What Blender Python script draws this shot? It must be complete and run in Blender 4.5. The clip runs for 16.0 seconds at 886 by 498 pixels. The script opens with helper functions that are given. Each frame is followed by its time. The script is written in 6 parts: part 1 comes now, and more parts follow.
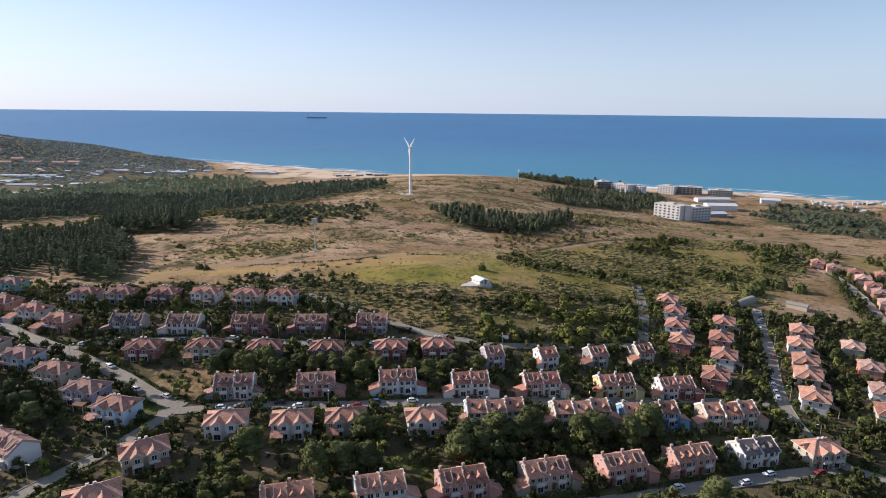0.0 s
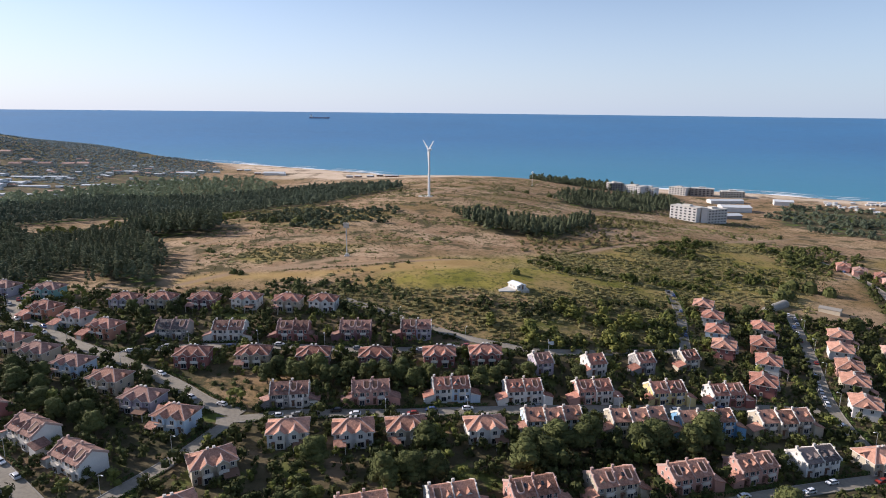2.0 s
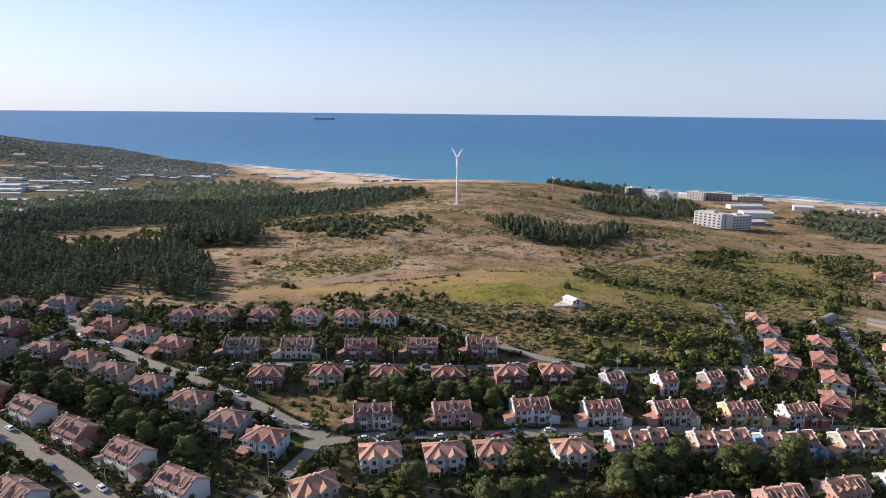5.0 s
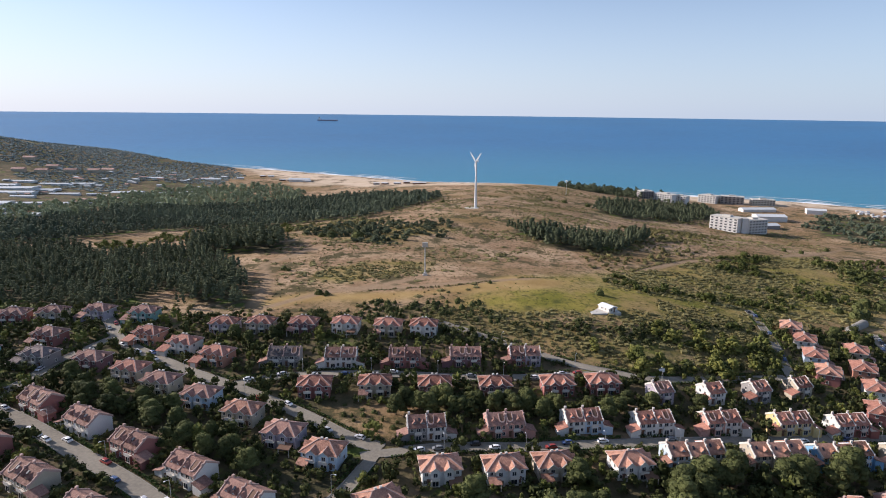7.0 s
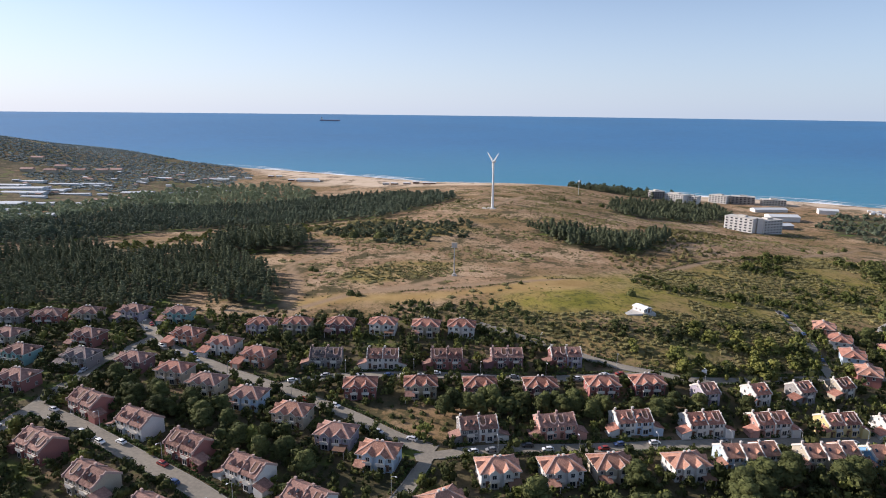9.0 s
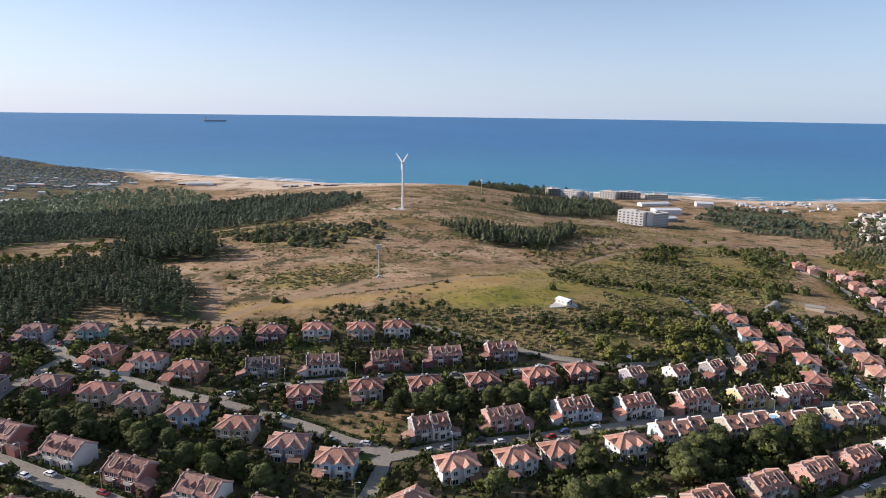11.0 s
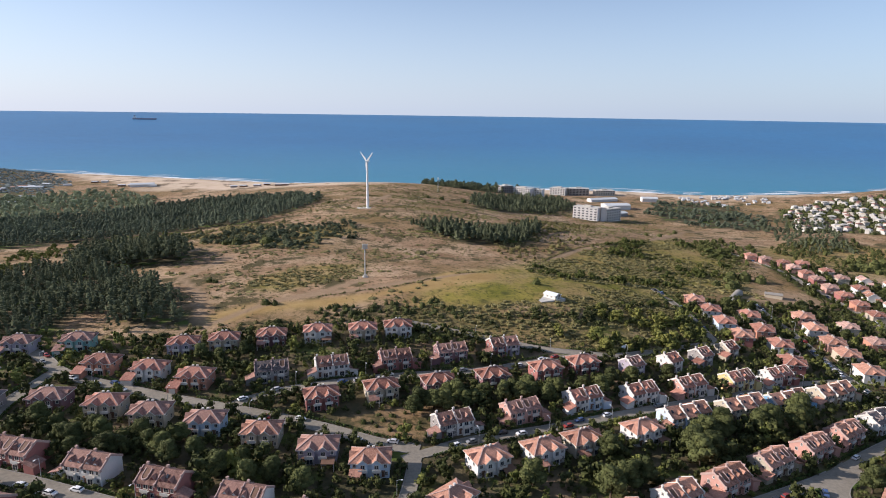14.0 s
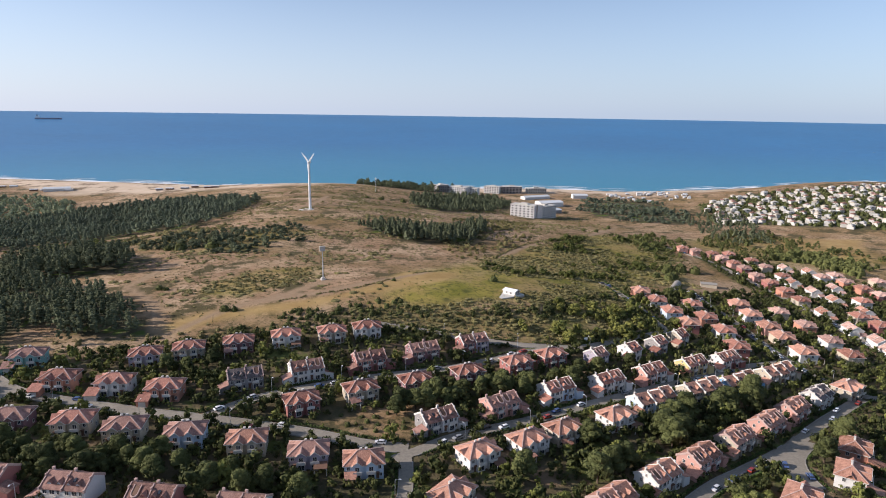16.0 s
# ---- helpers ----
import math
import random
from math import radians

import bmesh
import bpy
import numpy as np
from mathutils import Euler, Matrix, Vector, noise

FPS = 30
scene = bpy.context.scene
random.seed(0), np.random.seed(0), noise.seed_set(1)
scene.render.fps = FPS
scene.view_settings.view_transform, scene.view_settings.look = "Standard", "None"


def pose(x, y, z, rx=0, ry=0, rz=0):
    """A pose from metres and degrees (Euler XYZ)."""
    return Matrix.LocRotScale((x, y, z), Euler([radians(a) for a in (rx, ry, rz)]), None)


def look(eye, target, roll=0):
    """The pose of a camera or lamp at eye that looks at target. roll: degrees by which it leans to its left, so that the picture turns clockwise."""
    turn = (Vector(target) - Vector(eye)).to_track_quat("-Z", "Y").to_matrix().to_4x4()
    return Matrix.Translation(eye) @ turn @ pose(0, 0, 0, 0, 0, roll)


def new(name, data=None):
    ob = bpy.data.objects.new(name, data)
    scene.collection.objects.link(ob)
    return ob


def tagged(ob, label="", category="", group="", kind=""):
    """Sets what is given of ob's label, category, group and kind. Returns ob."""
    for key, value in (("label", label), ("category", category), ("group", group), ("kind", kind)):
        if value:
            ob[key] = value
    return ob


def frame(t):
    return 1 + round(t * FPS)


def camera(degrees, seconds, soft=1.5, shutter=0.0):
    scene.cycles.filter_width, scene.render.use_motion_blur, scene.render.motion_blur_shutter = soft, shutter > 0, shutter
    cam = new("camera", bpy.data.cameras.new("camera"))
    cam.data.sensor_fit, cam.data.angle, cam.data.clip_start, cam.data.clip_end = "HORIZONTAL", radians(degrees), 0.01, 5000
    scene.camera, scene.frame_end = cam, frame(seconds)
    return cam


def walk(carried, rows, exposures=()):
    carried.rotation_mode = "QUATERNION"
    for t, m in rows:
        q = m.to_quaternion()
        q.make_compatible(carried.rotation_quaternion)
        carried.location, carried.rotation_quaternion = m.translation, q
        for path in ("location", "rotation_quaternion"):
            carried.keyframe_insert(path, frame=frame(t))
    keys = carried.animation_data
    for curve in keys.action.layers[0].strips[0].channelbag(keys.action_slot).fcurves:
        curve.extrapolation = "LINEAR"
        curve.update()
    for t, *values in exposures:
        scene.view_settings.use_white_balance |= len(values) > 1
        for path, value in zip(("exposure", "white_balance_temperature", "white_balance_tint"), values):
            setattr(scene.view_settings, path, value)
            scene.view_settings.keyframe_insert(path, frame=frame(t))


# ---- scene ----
cam = camera(70.6, 16.0, 1.0)
PATH = [
    (0, (-2.61, 1.481, 93.436), (-2.605, 3.433, 93.003), 0.6),
    (0.5, (-7.741, 1.823, 93.661), (-7.736, 3.775, 93.228), 0.6),
    (1, (-13.019, 1.986, 94.449), (-13.014, 3.939, 94.016), 0.6),
    (1.5, (-18.324, 2.32, 95.201), (-18.318, 4.273, 94.768), 0.6),
    (2, (-23.535, 2.395, 96.059), (-23.529, 4.347, 95.625), 0.6),
    (2.5, (-28.758, 2.549, 97.033), (-28.752, 4.501, 96.599), 0.6),
    (3, (-33.853, 2.962, 98.187), (-33.847, 4.914, 97.752), 0.6),
    (3.5, (-39.07, 3.224, 99.598), (-39.064, 5.176, 99.162), 0.6),
    (4, (-44.204, 3.523, 100.938), (-44.198, 5.474, 100.502), 0.6),
    (6.5, (-69.852, 4.723, 107.175), (-69.846, 6.676, 106.743), 0.66),
    (7, (-74.775, 4.978, 107.343), (-74.769, 6.931, 106.911), 0.66),
    (7.5, (-79.737, 5.237, 107.434), (-79.731, 7.19, 107.003), 0.66),
    (8, (-84.539, 5.37, 107.466), (-84.533, 7.322, 107.034), 0.66),
    (8.5, (-89.58, 5.683, 107.436), (-89.574, 7.635, 107.004), 0.66),
    (9, (-94.245, 5.884, 107.304), (-94.237, 7.837, 106.872), 0.66),
    (9.1, (-95.18, 5.816, 107.329), (-95.138, 7.767, 106.897), 0.7),
    (9.2, (-96.114, 5.749, 107.355), (-96.017, 7.696, 106.923), 0.7),
    (9.3, (-97.05, 5.68, 107.38), (-96.895, 7.624, 106.95), 0.7),
    (9.4, (-97.984, 5.613, 107.405), (-97.793, 7.555, 106.975), 0.7),
    (9.5, (-98.919, 5.545, 107.431), (-98.696, 7.485, 107.001), 0.7),
    (9.6, (-100.108, 5.603, 107.482), (-99.863, 7.541, 107.051), 0.7),
    (9.7, (-101.298, 5.662, 107.532), (-101.035, 7.598, 107.102), 0.7),
    (12, (-123.486, 6.027, 107.872), (-123.119, 7.946, 107.442), 0.78),
    (12.5, (-129.249, 7.263, 107.68), (-128.856, 9.176, 107.249), 0.79),
    (13, (-134.334, 7.885, 107.75), (-133.914, 9.792, 107.32), 0.8),
    (13.5, (-139.935, 8.777, 107.899), (-139.45, 10.669, 107.469), 0.81),
    (14, (-144.891, 9.506, 108.226), (-144.354, 11.384, 107.795), 0.82),
    (14.5, (-150.172, 10.408, 108.345), (-149.578, 12.269, 107.915), 0.83),
    (15, (-155.418, 11.519, 108.498), (-154.767, 13.36, 108.068), 0.84),
    (15.5, (-160.478, 12.549, 108.65), (-159.772, 14.37, 108.221), 0.85),
    (16, (-165.625, 13.644, 108.845), (-164.865, 15.444, 108.415), 0.86),
]
walk(cam, [(t, look(eye, target, roll)) for t, eye, target, roll in PATH], [(0, 0.5, 6150, 17), (16, 0.5, 6150, 17)])

# world and sun: clear late-afternoon light from the left, a little ahead
SUN_AZ, SUN_EL = -71.0, 24.0
world = bpy.data.worlds.new("world")
scene.world = world
world.use_nodes = True
wn = world.node_tree
sky = wn.nodes.new("ShaderNodeTexSky")
sky.sky_type = "NISHITA"
sky.sun_disc = False
sky.sun_elevation = radians(SUN_EL)
sky.sun_rotation = radians(SUN_AZ)
sky.altitude = 0
sky.air_density, sky.dust_density, sky.ozone_density = 0.8, 0.2, 0.6
way = wn.nodes.new("ShaderNodeTexCoord")  # even haze, thick at the horizon and thin above
rise_ = wn.nodes.new("ShaderNodeSeparateXYZ")
layer = wn.nodes.new("ShaderNodeMapRange")
layer.inputs["From Min"].default_value, layer.inputs["From Max"].default_value = 0.0, 0.17
layer.inputs["To Min"].default_value, layer.inputs["To Max"].default_value = 0.85, 0.22
wn.links.new(way.outputs["Generated"], rise_.inputs[0])
wn.links.new(rise_.outputs["Z"], layer.inputs["Value"])
haze = wn.nodes.new("ShaderNodeMix")
haze.data_type = "RGBA"
glow = wn.nodes.new("ShaderNodeVectorMath")  # haze scatters more light towards the sun
glow.operation = "DOT_PRODUCT"
glow.inputs[1].default_value = (math.sin(radians(SUN_AZ)), math.cos(radians(SUN_AZ)), 0)
toward = wn.nodes.new("ShaderNodeMapRange")
toward.inputs["From Min"].default_value, toward.inputs["From Max"].default_value = -0.5, 1.0
tone_ = wn.nodes.new("ShaderNodeMix")
tone_.data_type = "RGBA"
tone_.inputs[6].default_value, tone_.inputs[7].default_value = (3.0, 3.9, 5.0, 1), (5.3, 5.8, 6.5, 1)
wn.links.new(way.outputs["Generated"], glow.inputs[0])
wn.links.new(glow.outputs["Value"], toward.inputs["Value"])
wn.links.new(toward.outputs[0], tone_.inputs[0])
wn.links.new(tone_.outputs[2], haze.inputs[7])
wn.links.new(layer.outputs[0], haze.inputs[0])
wn.links.new(sky.outputs[0], haze.inputs[6])
wn.links.new(haze.outputs[2], wn.nodes["Background"].inputs[0])
wn.nodes["Background"].inputs[1].default_value = 0.099
sun = new("sun", bpy.data.lights.new("sun", "SUN"))
sun.data.energy, sun.data.angle, sun.data.color = 5.0, radians(0.53), (1.0, 0.91, 0.78)
to_sun = Vector((math.sin(radians(SUN_AZ)) * math.cos(radians(SUN_EL)), math.cos(radians(SUN_AZ)) * math.cos(radians(SUN_EL)), math.sin(radians(SUN_EL))))
sun.matrix_world = look(to_sun * 400, (0, 0, 0))


# ---- materials ----
def mat(name, colour, rough=0.8, vary=0.15, scale=0.4, fine=6.0, bump=0.0, metal=0.0, spec=0.3, island=0.0, rand=0.0, tint=None):
    """A surface with variation at two scales; island and rand vary its value by piece and by object."""
    m = bpy.data.materials.new(name)
    m.use_nodes = True
    t = m.node_tree
    b = t.nodes["Principled BSDF"]
    b.inputs["Roughness"].default_value = rough
    b.inputs["Metallic"].default_value = metal
    b.inputs["Specular IOR Level"].default_value = spec
    co = t.nodes.new("ShaderNodeTexCoord")
    n1 = t.nodes.new("ShaderNodeTexNoise")
    n1.inputs["Scale"].default_value, n1.inputs["Detail"].default_value = scale, 5
    n2 = t.nodes.new("ShaderNodeTexNoise")
    n2.inputs["Scale"].default_value, n2.inputs["Detail"].default_value = fine, 3
    t.links.new(co.outputs["Object"], n1.inputs["Vector"])
    t.links.new(co.outputs["Object"], n2.inputs["Vector"])
    add = t.nodes.new("ShaderNodeMath")
    add.operation = "ADD"
    t.links.new(n1.outputs[0], add.inputs[0])
    t.links.new(n2.outputs[0], add.inputs[1])
    last = add.outputs[0]
    total = 1.0
    for amount, kind in ((island, "island"), (rand, "object")):
        if amount:
            src = t.nodes.new("ShaderNodeNewGeometry") if kind == "island" else t.nodes.new("ShaderNodeObjectInfo")
            mul = t.nodes.new("ShaderNodeMath")
            mul.operation = "MULTIPLY_ADD"
            mul.inputs[1].default_value = amount
            t.links.new(src.outputs["Random Per Island" if kind == "island" else "Random"], mul.inputs[0])
            t.links.new(last, mul.inputs[2])
            last = mul.outputs[0]
            total += amount / 2
    ramp = t.nodes.new("ShaderNodeMapRange")
    ramp.inputs["From Min"].default_value, ramp.inputs["From Max"].default_value = total - 0.5 - island / 3, total + 0.5 + island / 3
    t.links.new(last, ramp.inputs["Value"])
    mix = t.nodes.new("ShaderNodeMix")
    mix.data_type = "RGBA"
    lo = [c * (1 - vary) for c in colour]
    hi = [min(1, c * (1 + vary)) for c in (tint or colour)]
    mix.inputs[6].default_value, mix.inputs[7].default_value = (*lo, 1), (*hi, 1)
    t.links.new(ramp.outputs[0], mix.inputs[0])
    t.links.new(mix.outputs[2], b.inputs["Base Color"])
    if bump:
        bp = t.nodes.new("ShaderNodeBump")
        bp.inputs["Strength"].default_value, bp.inputs["Distance"].default_value = bump, 0.3
        t.links.new(n2.outputs[0], bp.inputs["Height"])
        t.links.new(bp.outputs[0], b.inputs["Normal"])
    return m


def roof_mat(name, colour, tint):
    """Fired clay tiles: rows and rolls as relief, weathered patches as colour."""
    m = mat(name, colour, 0.85, 0.42, 0.6, 2.2, 0.0, tint=tint, rand=0.5)
    t = m.node_tree
    b = t.nodes["Principled BSDF"]
    co = t.nodes.new("ShaderNodeTexCoord")
    waves = []
    for axis, s in (("X", 3.4), ("Z", 5.2)):
        w = t.nodes.new("ShaderNodeTexWave")
        w.bands_direction = axis
        w.inputs["Scale"].default_value = s / 2
        w.inputs["Distortion"].default_value = 0.4
        t.links.new(co.outputs["Object"], w.inputs["Vector"])
        waves.append(w)
    add = t.nodes.new("ShaderNodeMath")
    t.links.new(waves[0].outputs[1], add.inputs[0])
    t.links.new(waves[1].outputs[1], add.inputs[1])
    bp = t.nodes.new("ShaderNodeBump")
    bp.inputs["Strength"].default_value, bp.inputs["Distance"].default_value = 0.5, 0.06
    t.links.new(add.outputs[0], bp.inputs["Height"])
    t.links.new(bp.outputs[0], b.inputs["Normal"])
    return m


M = {}
for n, c in dict(white=(0.62, 0.60, 0.57), cream=(0.43, 0.37, 0.285), yellow=(0.60, 0.47, 0.22), pink=(0.50, 0.28, 0.23), rose=(0.30, 0.125, 0.11),
                 mauve=(0.21, 0.115, 0.12), grey=(0.27, 0.25, 0.24), blue=(0.17, 0.33, 0.50), salmon=(0.46, 0.22, 0.15), teal=(0.25, 0.42, 0.40),
                 lavender=(0.36, 0.32, 0.37), ice=(0.48, 0.56, 0.64), town=(0.50, 0.475, 0.43)).items():
    M[n] = mat("plaster_" + n, c, 0.9, 0.12, 0.25, 2.5, 0.05, rand=0.3)
ROOFS = dict(orange=roof_mat("tiles_orange", (0.28, 0.125, 0.078), (0.43, 0.23, 0.165)), red=roof_mat("tiles_red", (0.235, 0.092, 0.064), (0.36, 0.172, 0.125)), pale=roof_mat("tiles_pale", (0.34, 0.19, 0.15), (0.50, 0.32, 0.26)),
             brown=roof_mat("tiles_brown", (0.18, 0.088, 0.068), (0.29, 0.165, 0.13)), dark=roof_mat("tiles_dark", (0.10, 0.085, 0.085), (0.19, 0.15, 0.14)))
M["trim"] = mat("trim_paint", (0.58, 0.54, 0.49), 0.7, 0.15, 0.5, 4)
M["pinktrim"] = mat("parapet_coping", (0.44, 0.31, 0.27), 0.85, 0.2, 0.6, 4)
M["glass"] = mat("window_glass", (0.03, 0.035, 0.045), 0.12, 0.3, 0.3, 1.0, spec=0.6)
M["asphalt"] = mat("road_concrete", (0.205, 0.180, 0.145), 0.95, 0.2, 0.06, 0.9, 0.1, tint=(0.285, 0.250, 0.20))
M["kerb"] = mat("kerb_stone", (0.27, 0.25, 0.22), 0.9, 0.15, 0.3, 3)
M["sheeting"] = mat("plastic_sheeting", (0.58, 0.59, 0.59), 0.5, 0.12, 0.02, 0.2)
M["concrete"] = mat("pale_concrete", (0.50, 0.47, 0.42), 0.95, 0.15, 0.2, 2, 0.1)
M["wood"] = mat("brown_timber", (0.16, 0.09, 0.06), 0.8, 0.25, 0.8, 6)
M["metal"] = mat("galvanised_steel", (0.52, 0.53, 0.54), 0.45, 0.12, 0.5, 4, metal=0.6)
M["steelwhite"] = mat("white_coated_steel", (0.78, 0.78, 0.77), 0.45, 0.06, 0.1, 2)
M["rubber"] = mat("tyre_rubber", (0.02, 0.02, 0.02), 0.9, 0.2, 2, 10)
M["bark"] = mat("bark", (0.11, 0.08, 0.055), 0.95, 0.3, 1.0, 8, 0.4)
M["leaf_dark"] = mat("leaves_dark", (0.048, 0.060, 0.023), 0.75, 0.42, 0.12, 0.6, spec=0.08, island=0.35, rand=0.9, tint=(0.124, 0.130, 0.044))
M["leaf_mid"] = mat("leaves_mid", (0.058, 0.074, 0.022), 0.75, 0.35, 0.12, 0.6, spec=0.08, island=0.35, rand=0.9, tint=(0.130, 0.138, 0.038))
M["leaf_yellow"] = mat("leaves_yellow", (0.082, 0.095, 0.028), 0.75, 0.35, 0.1, 0.5, spec=0.08, island=0.18, rand=0.6, tint=(0.175, 0.172, 0.046))
M["needle"] = mat("pine_needles", (0.046, 0.061, 0.038), 0.8, 0.45, 0.035, 0.16, spec=0.05, island=0.12, tint=(0.118, 0.130, 0.074))
# paler, bluer copy of the needles: distance haze put into the colour
M["needle_hazed"] = mat("pine_needles_hazed", (0.062, 0.080, 0.056), 0.8, 0.4, 0.02, 0.1, spec=0.05, island=0.12, tint=(0.130, 0.150, 0.098))
M["leaf_deep"] = mat("leaves_deep", (0.036, 0.047, 0.020), 0.75, 0.4, 0.12, 0.6, spec=0.08, island=0.25, rand=0.5, tint=(0.102, 0.110, 0.039))
# grey-green scrub, lightened and blued in its colour to stand for distance haze
M["scrub_hazed"] = mat("grey_green_scrub_hazed", (0.155, 0.188, 0.180), 0.85, 0.35, 0.006, 0.05, spec=0.05, island=0.15, tint=(0.275, 0.300, 0.275))
M["shrub"] = mat("scrub_leaves", (0.112, 0.104, 0.044), 0.85, 0.45, 0.02, 0.25, spec=0.08, island=0.3, tint=(0.215, 0.186, 0.080))
M["poplar"] = mat("poplar_leaves", (0.165, 0.195, 0.118), 0.8, 0.35, 0.02, 0.12, spec=0.08, island=0.2, tint=(0.295, 0.325, 0.20))
M["hedge"] = mat("hedge_leaves", (0.030, 0.055, 0.018), 0.85, 0.4, 0.3, 2, spec=0.08, island=1.0, tint=(0.06, 0.085, 0.025))
CARS = [mat("car_paint_" + n, c, 0.3, 0.04, 0.5, 2, spec=0.6) for n, c in (("white", (0.75, 0.75, 0.75)), ("grey", (0.25, 0.26, 0.27)), ("black", (0.03, 0.03, 0.035)), ("silver", (0.5, 0.5, 0.52)), ("red", (0.3, 0.04, 0.03)), ("blue", (0.06, 0.1, 0.22)))]

# ---- the lie of the land ----
HILLS = [(-40, 288, 32, -4.2), (-220, 232, 110, 6.7), (-122, 220, 98, -6), (-24, 207, 98, 2.4), (85, 220, 98, -7.8), (195, 281, 110, 1.3), (-146, 329, 98, -3.3), (-24, 342, 85, 15.9), (73, 366, 85, 6.8), (183, 415, 98, -9.6), (-146, 464, 110, 14.6), (0, 488, 110, -11.5), (134, 525, 110, 15.5), (293, 549, 134, 4.3), (-37, 683, 146, 27.2), (146, 781, 159, -20), (342, 781, 159, 5), (73, 952, 183, 30.6), (-305, 732, 195, -18.8), (-549, 1037, 220, -19), (-1240, 1464, 190, 50), (-1750, 1500, 380, 42), (549, 732, 244, -20.6), (976, 878, 268, 25.5), (-561, 1501, 134, -21.2), (-403, 1220, 183, -6.5)]
COAST = [(-3050, 2928), (-1412, 2318), (-1028, 1986), (-814, 1801), (-621, 1698), (-498, 1632), (-336, 1534), (-192, 1447), (-62, 1369), (57, 1327), (220, 1281), (384, 1211), (559, 1148), (676, 1065), (854, 1037), (1098, 1037), (1464, 1049), (3050, 854)]
SEA = -48.8


def smooth(a, b, v):
    t = np.clip((v - a) / (b - a), 0, 1)
    return t * t * (3 - 2 * t)


def land(x, y):
    """Height of the ground, for numbers or arrays."""
    x, y = np.asarray(x, float), np.asarray(y, float)
    z = -15.9 - 0.033 * np.clip(x, -427, 427) - 18.3 * smooth(549, 1159, y)
    for cx, cy, s, h in HILLS:
        z = z + h * np.exp(-((x - cx) ** 2 + (y - cy) ** 2) / (2 * s * s))
    off = np.interp(x, [c[0] for c in COAST], [c[1] for c in COAST]) - y
    beach = SEA + np.clip(off, -500, 110) * 0.07
    k = smooth(30, 183, off)
    return beach * (1 - k) + np.maximum(z, SEA + 4.3) * k


def h(x, y):
    return float(land(x, y))


def along(points, step):
    """Points every step metres on a smooth curve through the given ones, with the direction there."""
    p = [Vector(q) for q in points]
    p = [p[0] * 2 - p[1]] + p + [p[-1] * 2 - p[-2]]
    out = []
    for i in range(1, len(p) - 2):
        n = max(2, int((p[i + 1] - p[i]).length / 2))
        for k in range(n):
            t = k / n
            out.append(0.5 * (2 * p[i] + (p[i + 1] - p[i - 1]) * t + (2 * p[i - 1] - 5 * p[i] + 4 * p[i + 1] - p[i + 2]) * t * t + (3 * p[i] - p[i - 1] - 3 * p[i + 1] + p[i + 2]) * t ** 3))
    out.append(p[-2])
    res, left = [out[0]], step
    for a, b in zip(out, out[1:]):
        d = (b - a).length
        while d >= left:
            a = a + (b - a).normalized() * left
            d -= left
            left = step
            res.append(a)
        left -= d
    return [(q, ((res[min(i + 1, len(res) - 1)] - res[max(i - 1, 0)]).normalized())) for i, q in enumerate(res)]


def near(px, py, points):
    """Distance of points from a line of points."""
    best = np.full(np.shape(px), 1e9)
    for (ax, ay), (bx, by) in zip(points, points[1:]):
        dx, dy = bx - ax, by - ay
        t = np.clip(((px - ax) * dx + (py - ay) * dy) / (dx * dx + dy * dy + 1e-9), 0, 1)
        best = np.minimum(best, np.hypot(px - ax - t * dx, py - ay - t * dy))
    return best


def inside(px, py, poly):
    """Signed distance to the edge of a patch, positive within."""
    odd = np.zeros(np.shape(px), bool)
    ring = list(poly) + [poly[0]]
    for (ax, ay), (bx, by) in zip(ring, ring[1:]):
        odd ^= ((ay > py) != (by > py)) & (px < (bx - ax) * (py - ay) / (by - ay + 1e-9) + ax)
    return np.where(odd, 1, -1) * near(px, py, ring)


# streets and tracks
MAIN = [(-262.3, 335.5), (-246.4, 316), (-229.4, 292.8), (-189.1, 266), (-159.8, 250.1), (-129.3, 231.8), (-109.8, 217.2), (-92.7, 208.6)]
LOWER = [(-102.5, 205), (-84.2, 209.8), (-70.8, 212.3), (-40.3, 214.7), (-7.3, 219.6), (36.6, 226.9), (65.9, 231.8), (103.7, 239.1), (136.6, 240.3)]
UPPER = [(-163.5, 253.8), (-144, 262.3), (-119.6, 265.3), (-89.1, 266), (-62.2, 266), (-37.8, 268.4), (-25.6, 269.6), (3.7, 272.1)]
DIAGONAL = [(-75.6, 319.6), (-69.5, 316), (-36.6, 296.5), (-12.2, 280.6), (6.1, 273.3), (22, 269.6), (54.9, 275.7), (95.2, 287.9)]
CLIMB = [(123.2, 390.4), (118.3, 366), (109.8, 331.8), (102.5, 309.9), (95.2, 285.5)]
AVENUE = [(192.8, 372.1), (186.7, 357.5), (164.7, 301.3), (146.4, 258.6), (137.9, 231.8), (135.4, 209.8), (137.9, 195.2), (151.3, 183), (183, 146.4)]
PARKING = [(-250, 226), (-224, 213), (-198, 197.5), (-171, 181.5), (-147, 164), (-120, 143)]
OUTER = [(287.9, 549), (300.1, 513.6), (298.9, 458.7), (281.8, 401.4), (261.1, 350.1), (251.3, 320.9), (239.1, 292.8), (207.4, 231.8)]
LANE = [(-97.6, 206.2), (-103.7, 189.1), (-111, 173.2), (-118.3, 158.6), (-126.9, 136.6)]
COURT = [(-24.4, 148.8), (0, 157.4), (22, 162.3), (51.2, 169.6), (91.5, 183), (136.6, 195.2)]
WEST = [(-236, 298), (-244.5, 270), (-246.5, 250), (-248.5, 226), (-250, 196)]
